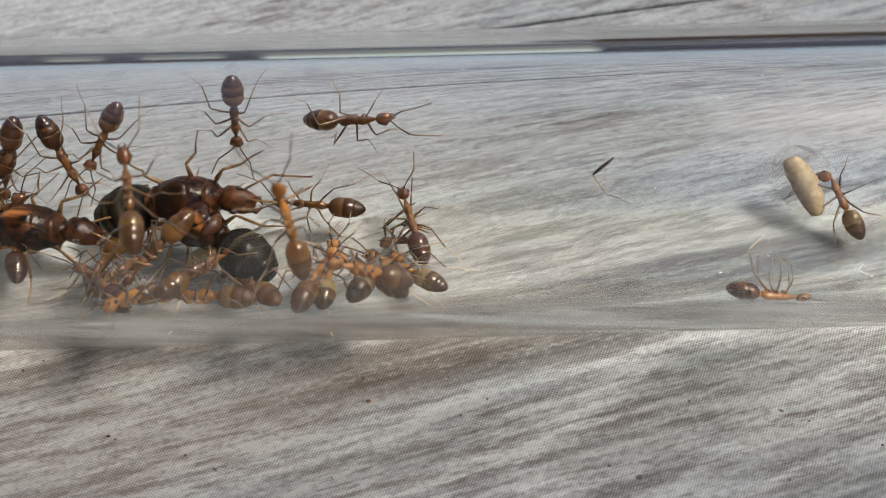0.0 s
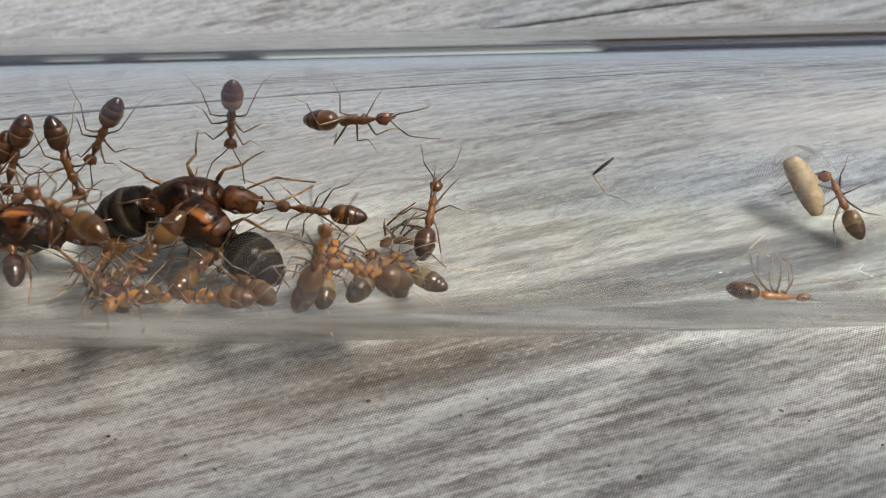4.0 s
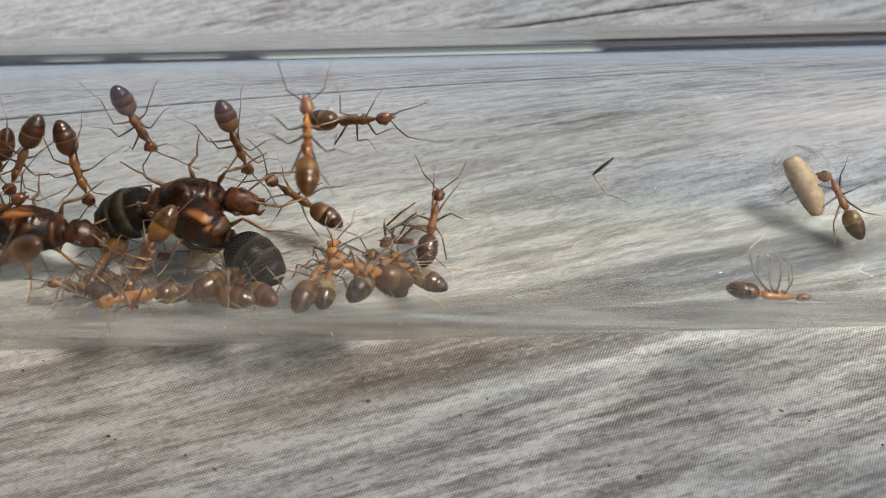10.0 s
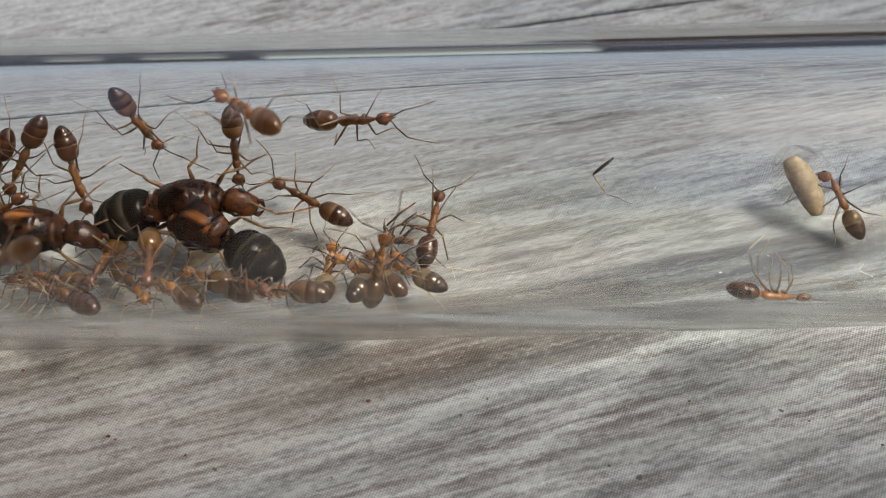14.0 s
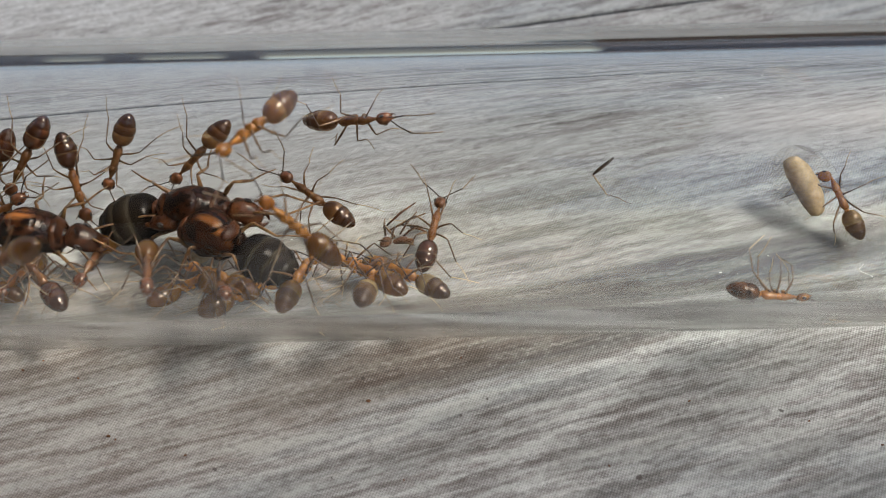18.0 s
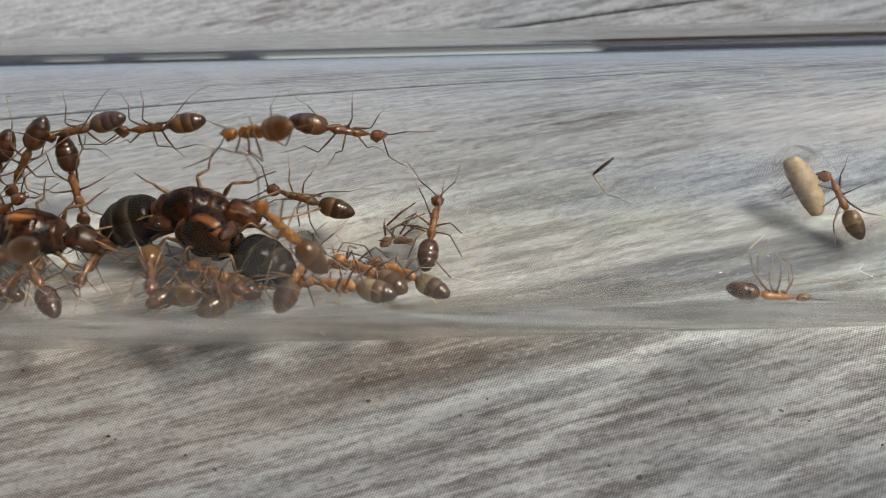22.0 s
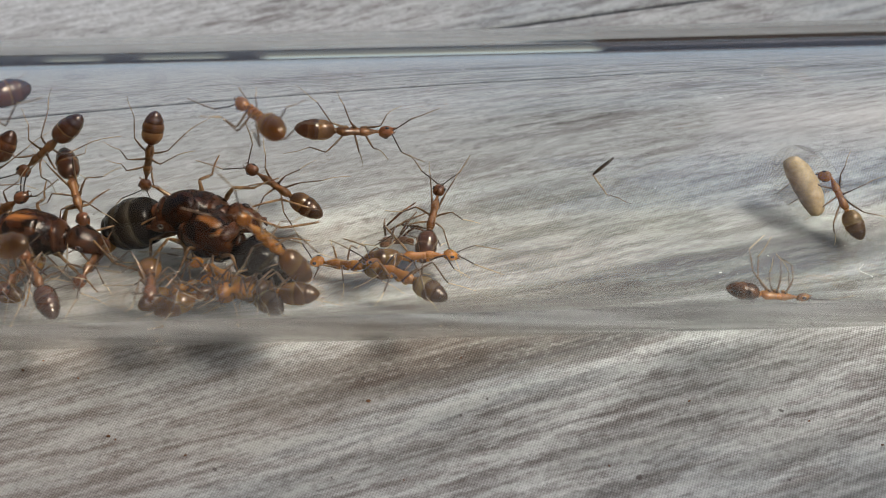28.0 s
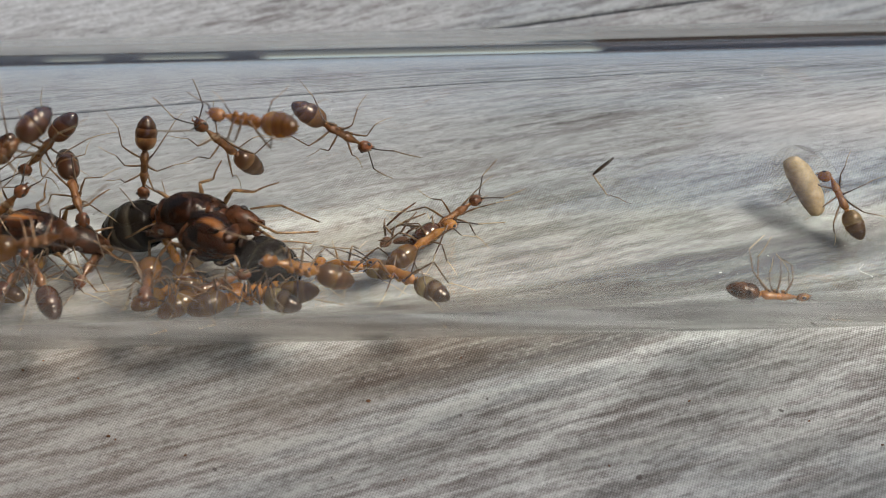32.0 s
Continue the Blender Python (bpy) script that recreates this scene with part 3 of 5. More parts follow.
def build_queen():
    root = new("queen_ant")
    root.empty_display_size = 0.002
    part("thorax", dented(loft(finer([(-1.55, 0.30, 0.30, -0.1), (-1.40, 0.70, 0.75, 0.0), (-1.10, 1.00, 1.15, 0.1), (-0.60, 1.18, 1.35, 0.2), (0.0, 1.28, 1.45, 0.25), (0.60, 1.32, 1.42, 0.25),
                         (1.20, 1.22, 1.25, 0.15), (1.70, 1.0, 1.0, 0.0), (2.15, 0.66, 0.68, -0.15), (2.50, 0.36, 0.36, -0.2)], 2), 40), 0.06, 0.45, 1), M_QTHORAX, root, "broad dark thorax with an orange patch")
    part("back_plate", dented(egg(1.9, 0.98, 0.42, 26, 30, 0.8, 0.8), 0.035, 0.4, 2), M_QPLATE, root, "smooth domed back plate", P(1.15, 0, 1.28, 0, 4, 0))
    part("shoulder_plate", dented(egg(0.9, 0.80, 0.3, 16, 24, 0.8, 0.8), 0.035, 0.35, 4), M_QHEAD, root, at=P(-0.62, 0, 1.22, 0, -22, 0))
    part("collar", loft([(1.62, 0.86, 0.85, 0.02), (1.75, 1.06, 1.02, 0.02), (2.0, 0.92, 0.90, -0.08), (2.22, 0.66, 0.66, -0.16), (2.3, 0.5, 0.5, -0.18)], 20), M_QHEAD, root, "red-brown collar behind the head")
    for side in (1, -1):
        part("side_plate", dented(egg(1.5, 0.42, 0.62, 18, 22, 0.8, 0.8), 0.07, 0.35, 3), M_QTHORAX, root, at=P(0.95, side * 1.02, -0.15, side * 12, 0, side * 6))
        for cx in (1.45, 0.5, -0.5):
            part("coxa", egg(0.95, 0.34, 0.36, 8, 10, 0.7, 0.7), M_QHEAD, root, at=P(cx + 0.35, side * 0.72, -0.72, 0, -20, side * 25))
    part("petiole", loft([(-2.0, 0.25, 0.25, -0.1), (-1.85, 0.55, 0.7, 0.15), (-1.68, 0.6, 0.85, 0.3), (-1.48, 0.32, 0.32, -0.05)], 14), M_QHEAD, root)
    part("gaster", dented(egg(3.9, 1.50, 1.46, 56, 40, 0.75, 0.85, (0.33, 0.59, 0.82)), 0.035, 0.5, 5), M_QGASTER, root, "swollen black gaster with thin pale bands", P(-1.75, 0, 0.0, 0, -3, 0))
    head = part("head", dented(loft(finer([(x * 0.84, w * 0.82, h * 0.82, z) for x, w, h, z in (
        (-1.0, 0.3, 0.22, 0), (-0.93, 0.66, 0.42, 0.02), (-0.7, 0.88, 0.60, 0.03), (-0.2, 0.94, 0.68, 0.02), (0.4, 0.90, 0.62, -0.03), (0.9, 0.76, 0.48, -0.08), (1.2, 0.58, 0.32, -0.13), (1.3, 0.36, 0.18, -0.16))], 2), 30), 0.03, 0.35, 6),
                M_QHEAD, root, "dull red-brown head", P(3.2, 0, -0.1, 0, 18, 0))
    for side in (1, -1):
        part("eye", loft([(-0.24, 0.04, 0.06, 0), (-0.14, 0.12, 0.17, 0), (0, 0.15, 0.21, 0), (0.14, 0.12, 0.17, 0), (0.24, 0.04, 0.06, 0)], 10), M_EYE, head, "black eye", P(0.05, side * 0.68, 0.24))
        part("mandible", rod([(0, 0, 0), (0.3, side * 0.1, 0), (0.55, -side * 0.2, -0.03)], [0.2, 0.16, 0.04], 8), M_QHEAD, head, at=P(0.92, side * 0.28, -0.12))
    add_feelers(root, feeler_meshes(1.35, 1.8, M_QLEG, M_QLEG), 3.9, 0.3, 0.1, 42)
    for x, az, k in ((1.5, 48, 1.15), (0.55, 92, 1.2), (-0.55, 136, 1.5)):
        m = leg_meshes(k, 2.1, M_QLEG, M_QLEG, M_QLEG)
        for side in (1, -1):
            add_leg(root, m, hip_pose(x, side, az, UP, 0.7, -0.75), UP)
    return root


WORKER_LABEL = "amber worker ant"
WHERE = {
    "a": "standing high on the far glass wall", "b": "hanging head down on the far glass wall", "c": "pacing on the far glass wall",
    "d": "crouching beside a queen in the tube", "e": "reaching down to a queen in the tube", "f": "at the edge of the cluster",
    "g": "facing the queens with spread antennae", "h": "rearing upright at the end of the heap", "i": "with a golden gaster, lying in the heap",
    "j": "pushing under a queen's gaster", "k": "climbing out of the heap", "l": "deep in the heap of workers", "m": "low on the tube floor in the heap",
    "n": "walking upside down on the near glass", "o": "crossing the near glass over a queen", "p": "standing upright on the near wall",
    "q": "tending a queen from below", "r": "with a shiny gaster on the near wall", "s": "scurrying along the near wall", "t": "leaving the cluster",
    "u": "under a queen's head on the tube floor", "v": "climbing over a queen's gaster on the glass", "w": "in the tangle under the queens",
    "x": "beside a queen's thorax", "y": "in the tangle on the near wall", "z": "walking on the near glass",
    "aa": "half hidden in the tangle under a queen", "ab": "squeezed in beside the queens' legs",
    "brood_ant": "bending over the pale brood in a water film", "dead_ant": "lying on its side with its legs up"}
QUEENS = {"queen_a": "large dark red-brown queen ant among workers", "queen_b": "large queen ant with an orange-streaked thorax and striped black gaster",
          "queen_c": "large red-brown queen ant with workers round her head"}
ANTS = {}


def leg_key(o):
    p = o.matrix_basis.translation
    return (p.y < 0, -p.x)


def fresh(template, key, label, category, group):
    if template in ANTS.values():
        ant = copy_thing(template, Matrix.Identity(4))
    else:
        ant = template
    ANTS[key] = ant
    tagged(ant, label, category, group)
    return ant


worker = build_worker()
for key, where in WHERE.items():
    ant = fresh(worker, key, WORKER_LABEL + ", " + where, "ant", "worker ants in the tube")
queen = build_queen()
for key, text in QUEENS.items():
    fresh(queen, key, text, "ant", "queen ants in the tube")

# the dark queen has no orange, and some workers have golden gasters


def recolour(ant, name, mat, label=""):
    for o in ant.children:
        if o.name.split(".")[0] == name:
            o.material_slots[0].link = "OBJECT"
            o.material_slots[0].material = mat
            if label:
                tagged(o, label)


recolour(ANTS["queen_a"], "thorax", M_QDARK, "broad dark red-brown thorax")
recolour(ANTS["queen_a"], "back_plate", M_QDARK)
recolour(ANTS["queen_a"], "side_plate", M_QDARK)
for key in ("brood_ant", "i", "l", "m"):
    recolour(ANTS[key], "gaster", M_GOLD, "golden translucent gaster with a dark tip")

for key in ("d", "e", "f", "h", "t", "x", "z", "r"):
    recolour(ANTS[key], "gaster", M_BROWN, "glossy dark brown gaster with thin pale lines")
for key in ("j", "k", "n", "o", "p", "q", "s", "u", "v", "w", "y", "aa", "ab"):
    recolour(ANTS[key], "gaster", M_HONEY, "glossy honey-brown gaster with darker bands")
# these ants get the amber shell that has its backlight painted in
for key in ("i", "j", "k", "l", "m", "n", "v", "w", "y", "aa", "brood_ant", "dead_ant"):
    for name in ("thorax", "pronotum", "petiole", "head", "coxa"):
        recolour(ANTS[key], name, M_AMBER_LIT)
recolour(ANTS["dead_ant"], "gaster", M_DEAD, "dark dry gaster")

# no two workers are quite the same size
SIZE = {"queen_b": 0.93, "a": 1.04, "d": 1.05, "e": 1.04, "i": 1.0, "dead_ant": 0.8, "brood_ant": 0.92, "n": 0.96, "v": 0.96}
for key, k in SIZE.items():
    ANTS[key].scale = (k, k, k)

# the queens are bent at the waist and neck
BEND = {"queen_a": (14, -18), "queen_b": (-8, 10), "queen_c": (6, -12)}
for key, (tail, nape) in BEND.items():
    for o in ANTS[key].children:
        if o.name.startswith("gaster"):
            o.matrix_basis = P(-1.75, 0, 0, 0, -3, tail)
        if o.name.startswith("head"):
            o.matrix_basis = P(3.2, math.sin(radians(nape)) * 0.8, -0.1, 0, 18, nape)

# the ant at the pupa turns its head to it
CURL = {"brood_ant": 62}
for key, deg in CURL.items():
    for o in ANTS[key].children:
        if o.name.startswith(("head", "antenna")):
            o.matrix_basis = P(1.55, 0, 0) @ pose(0, 0, 0, 0, 0, deg) @ P(-1.55, 0, 0) @ o.matrix_basis

# each ant holds its legs and antennae in its own way
rng = random.Random(7)
STANCE = {}
for key, ant in ANTS.items():
    stance = []
    big = key.startswith("queen")
    legs = sorted((o for o in ant.children if o.name.startswith("leg")), key=leg_key)
    for i, leg in enumerate(legs):
        az = LEGS[i % 3][1] + rng.uniform(-14, 14)
        upv = UP + rng.uniform(-10, 12)
        if key == "dead_ant":
            az, upv = LEGS[i % 3][1] + rng.uniform(-25, 25), -48 + rng.uniform(-20, 16)
        if key == "h" and i % 3 == 0:
            az, upv = 16, 20
        side = -1 if i >= 3 else 1
        loc = leg.matrix_basis.translation.copy()
        leg.matrix_basis = Matrix.Translation(loc) @ pose(0, 0, 0, 0, 0, side * az) @ ry(-upv)
        if key == "h" and i % 3 == 0:
            lf = 1.35 * LEGS[0][2]
            lt, a = lf * 0.926, radians(20)
            for o in leg.children:
                o.matrix_basis = P(lf, 0, 0) @ ry(20) if o.name.startswith("tibia") else P(lf + lt * math.cos(a), 0, -lt * math.sin(a)) @ ry(26)
        if key == "dead_ant":
            for o in leg.children:
                if o.name.startswith("tibia"):
                    lf = o.matrix_basis.translation.x / MM
            for o in leg.children:
                lt, a = lf * 0.926, radians(34)
                tib = o.name.startswith("tibia")
                o.matrix_basis = P(lf, 0, 0) @ ry(34) if tib else P(lf + lt * math.cos(a), 0, -lt * math.sin(a)) @ ry(80)
        stance.append((leg, loc, side, az, upv))
    for o in sorted((o for o in ant.children if o.name.startswith("antenna")), key=leg_key):
        loc = o.matrix_basis.translation.copy()
        side = -1 if loc.y < 0 else 1
        az, upv = (24 + rng.uniform(-14, 14), -28) if big else (36 + rng.uniform(-16, 22), 10)
        az += side * CURL.get(key, 0)
        o.matrix_basis = Matrix.Translation(loc) @ pose(0, 0, 0, 0, 0, side * az) @ ry(-upv)
        stance.append((o, loc, side, az, upv))
    STANCE[key] = stance


# ---- brood, remains and dust in the tube ----
def on_wall(s, phi, heading=0.0, lift=0.0):
    """A pose on the inner wall: s along the tube, phi round it from the lowest line towards the far side; z points inwards."""
    a, t = radians(phi), radians(TUBE_TURN)
    u = Vector((math.cos(t), math.sin(t), 0))
    v = Vector((-math.sin(t), math.cos(t), 0))
    down = v * math.sin(a) - Vector((0, 0, math.cos(a)))
    side = v * math.cos(a) + Vector((0, 0, math.sin(a)))
    at = Vector((0, 0, AXIS_Z)) + u * s + down * (R_IN - lift)
    h = radians(heading)
    x = u * math.cos(h) + side * math.sin(h)
    z = -down
    y = z.cross(x)
    m = Matrix((x, y, z)).transposed().to_4x4()
    m.translation = at * MM
    return m


def wall_point(s, phi, lift=0.0):
    return on_wall(s, phi, 0, lift).translation / MM


def larva_mesh(length, r):
    rings = []
    n = 34
    for i in range(n + 1):
        u = i / n
        k = math.sin(math.pi * min(1, max(0, u)) ** 0.95) ** 0.30 if 0 < u < 1 else 0.08
        k *= 1.0 - 0.10 * u + 0.025 * math.cos(u * 26)
        rings.append(((u - 0.5) * length, r * k, r * k * 0.92, 0.0, 0.16 * math.cos((u - 0.5) * 3)))
    return loft(rings, 20)


brood = new("ant_pupa", mesh_of("ant_pupa", larva_mesh(3.9, 0.79), M_LARVA))
brood.matrix_basis = on_wall(20.75, 32.8, -66, 0.72)
tagged(brood, "cream-coloured ant pupa lying in a water film", "pupa", "pale ant brood")
brood2 = new("ant_pupa", mesh_of("ant_pupa", larva_mesh(2.3, 0.5), M_LARVA))
brood2.matrix_basis = on_wall(-13.4, 1, 40, 0.5)
tagged(brood2, "small cream ant pupa under the queens", "pupa", "pale ant brood")


def drop_mesh():
    bm = bmesh.new()
    rows, seg = 40, 128
    last = None
    for i in range(rows):
        u = i / (rows - 1)
        r = 1.0 - u
        z = 0.50 * (1 - r * r) ** 0.68 - 0.02
        ring = []
        for k in range(seg):
            a = 2 * math.pi * k / seg
            w = 1 + 0.07 * math.sin(2 * a + 0.6) + 0.05 * math.sin(3 * a + 2)
            x, y = 2.75 * r * w * math.cos(a), 1.9 * r * w * math.sin(a)
            lift = R_IN - math.sqrt(max(0.0, R_IN ** 2 - (x * 0.91 + y * 0.41) ** 2))
            ring.append(bm.verts.new((x, y, z + lift)))
        if last:
            for k in range(seg):
                bm.faces.new((last[k], last[(k + 1) % seg], ring[(k + 1) % seg], ring[k]))
        last = ring
    bmesh.ops.remove_doubles(bm, verts=bm.verts[:], dist=1e-4)
    return mesh_of("water_film", bm, M_WATER)


film = new("water_film", drop_mesh())
film.matrix_basis = on_wall(21.3, 33.5, -66, 0.01)
film.visible_shadow = False
tagged(film, "clear shallow water film round the pupa", "water")

# a lost leg on the glass
lost = new("severed_leg", mesh_of("severed_leg", rod([wall_point(9.96, 51.3, 0.12), wall_point(9.55, 48.3, 0.18), wall_point(9.05, 44.8, 0.2), wall_point(8.76, 42.5, 0.15)], [0.05, 0.105, 0.11, 0.06]), M_SCAPE))
part("tibia", rod([wall_point(8.76, 42.5, 0.14), wall_point(9.25, 36, 0.12), wall_point(9.55, 31.9, 0.08)], [0.04, 0.045, 0.035]), M_TARSUS, lost)
part("tarsus", rod([wall_point(9.55, 31.9, 0.07), wall_point(10.25, 29.8, 0.10), wall_point(10.55, 28.0, 0.07), wall_point(10.99, 26.6, 0.05)], [0.03, 0.028, 0.026, 0.018], 6), M_TIBIA, lost)
tagged(lost, "thin dark severed ant leg lying on the glass", "leg")

# remains beside the heap
remains = new("ant_remains", mesh_of("ant_remains", egg(0.9, 0.24, 0.2, 20, 10, 0.6, 0.8, (0.3, 0.6)), M_HUSK))
remains.matrix_basis = on_wall(-1.95, 9.5, 12, 0.3)
part("husk", egg(0.8, 0.3, 0.24, 8, 10, 0.6, 0.9), M_HUSK, remains, at=P(-1.0, 0.22, 0.1, 20, 10, 35))
part("husk", egg(0.62, 0.2, 0.18, 8, 9, 0.5, 0.9), M_HUSK, remains, at=P(0.25, -0.3, 0.12, 0, -15, -30))
for i, (x, y, a, b, k) in enumerate([(-0.4, 0.3, 42, 8, 1.7), (-0.9, 0.7, 14, 4, 2.3), (-1.0, 1.05, 26, 10, 2.2), (-0.2, 0.9, -28, 6, 1.9), (-0.7, 0.2, 120, 20, 1.0), (0.3, 0.6, -40, 12, 1.2), (-0.9, 0.1, 60, 25, 0.8), (-0.6, -0.25, -30, 14, 1.0), (-0.2, 0.15, 10, 30, 0.9), (-1.2, 0.4, 80, 6, 1.1), (-1.0, 0.0, 170, 12, 0.7)]):
    pts = [(0, 0, 0), (k * 0.5, 0.05, 0.10), (k, 0, 0.0)]
    part("leg", rod(pts, [0.06, 0.075, 0.03]), [M_TIBIA, M_FEMUR, M_HUSK][i % 3], remains, at=P(x, y, 0.25, 0, -b, a))
tagged(remains, "dry dark ant remains with stiff legs on the glass", "ant remains")

# a curled white fibre and dust
fibre = new("fibre", mesh_of("fibre", rod([wall_point(23.3 + 0.25 * math.cos(i * 0.7), -26 + i * 1.5, 0.06) for i in range(9)], [0.009] * 9, 6), M_DUST))
tagged(fibre, "curled white fibre on the glass", "fibre")


def dust_mesh(count, seed, spread):
    r = random.Random(seed)
    bm = bmesh.new()
    for _ in range(count):
        p = spread(r)
        k = r.uniform(0.012, 0.035)
        long = r.choice((1, 1, 2.5, 4))
        d = Vector((r.uniform(-1, 1), r.uniform(-1, 1), r.uniform(-0.3, 0.3))).normalized()
        rod([p - d * k * long, p, p + d * k * long], [k * 0.4, k, k * 0.4], 5, bm)
    return mesh_of("dust", bm, M_DUST)


dust = new("dust", dust_mesh(110, 3, lambda r: wall_point(r.uniform(-24, 25), r.choice((r.uniform(-40, 60), r.uniform(60, 125))), 0.02)))
tagged(dust, "fine white dust specks on the inside of the glass", "dust", kind="stuff")

# dark grains on the table
r = random.Random(11)
grains = bmesh.new()
for x, y, k in [(-22.9, -6.5, 0.13), (-17.6, -10.5, 0.16), (-17.2, -10.7, 0.10), (-4.0, -8.4, 0.18), (1.0, -5.7, 0.13), (-21.9, -5.9, 0.09), (-19.8, -7.0, 0.10), 
                (8.6, -12.2, 0.10), (-13.4, -11.6, 0.12), (13.2, -8.4, 0.11), (19.4, -9.6, 0.10), (-2.0, -13.0, 0.09), (23.0, -11.0, 0.12)]:
    d = Vector((r.uniform(-1, 1), r.uniform(-0.4, 0.4), 0)).normalized()
    k *= 0.72
    p = Vector((x, y, k * 0.35))
    rod([p - d * k, p - d * k * 0.4, p + d * k * 0.5, p + d * k], [k * 0.25, k * 0.7, k * 0.6, k * 0.2], 7, grains)
grit = new("grit", mesh_of("grit", grains, M_HUSK))
tagged(grit, "small dark grains of grit on the table", "grit", kind="stuff")


def along(rows, t):
    """How far, in millimetres, a thing has gone by the time t."""
    gone = 0.0
    for (t0, a), (t1, b) in zip(rows, rows[1:]):
        step = (b.translation - a.translation).length / MM
        turn = a.to_quaternion().rotation_difference(b.to_quaternion()).angle
        step += 1.2 * min(turn, 2 * math.pi - turn)
        if t <= t1:
            return gone + step * max(0.0, min(1.0, (t - t0) / (t1 - t0)))
        gone += step
    return gone


CLEAR = {"l": 0.22, "p": 0.26, "e": 0.22, "q": 0.18, "aa": 0.14, "dead_ant": 0.0, "brood_ant": 0.0}


def drawn_in(m, gap):
    """The pose m moved by gap millimetres towards the axis of the tube, clear of the glass."""
    u = Vector((math.cos(radians(TUBE_TURN)), math.sin(radians(TUBE_TURN)), 0))
    off = m.translation - Vector((0, 0, AXIS_Z * MM))
    off -= u * off.dot(u)
    return Matrix.Translation(-off.normalized() * gap * MM) @ m


def stroll(key, rows):
    """Moves an ant along its rows; its legs step as it goes and its antennae feel about."""
    ant = ANTS[key]
    rows = [(t, drawn_in(m, CLEAR.get(key, 0.09))) for t, m in rows]
    walk(ant, rows)
    swing = random.Random(key)
    total = along(rows, 32.0)
    for i, (limb, loc, side, az, upv) in enumerate(STANCE[key]):
        feeler = limb.name.startswith("antenna")
        if not feeler and total < 6:
            continue
        step = 0.5
        keys = []
        phase = math.pi * (i % 2) + swing.uniform(-0.3, 0.3)
        w = swing.uniform(0.9, 1.7)
        for n in range(int(32 / step) + 1):
            t = n * step
            if feeler:
                a = az + 11 * math.sin(w * t + phase * 1.7) + 5 * math.sin(2.7 * t + i)
                u = upv + 7 * math.sin(1.3 * w * t + phase)
            else:
                d = along(rows, t)
                a = az + 15 * math.sin(d * 2.1 + phase)
                u = upv + 7 * max(0.0, math.cos(d * 2.1 + phase))
            keys.append((t, Matrix.Translation(loc) @ pose(0, 0, 0, 0, 0, side * a) @ ry(-u)))
        walk(limb, keys)


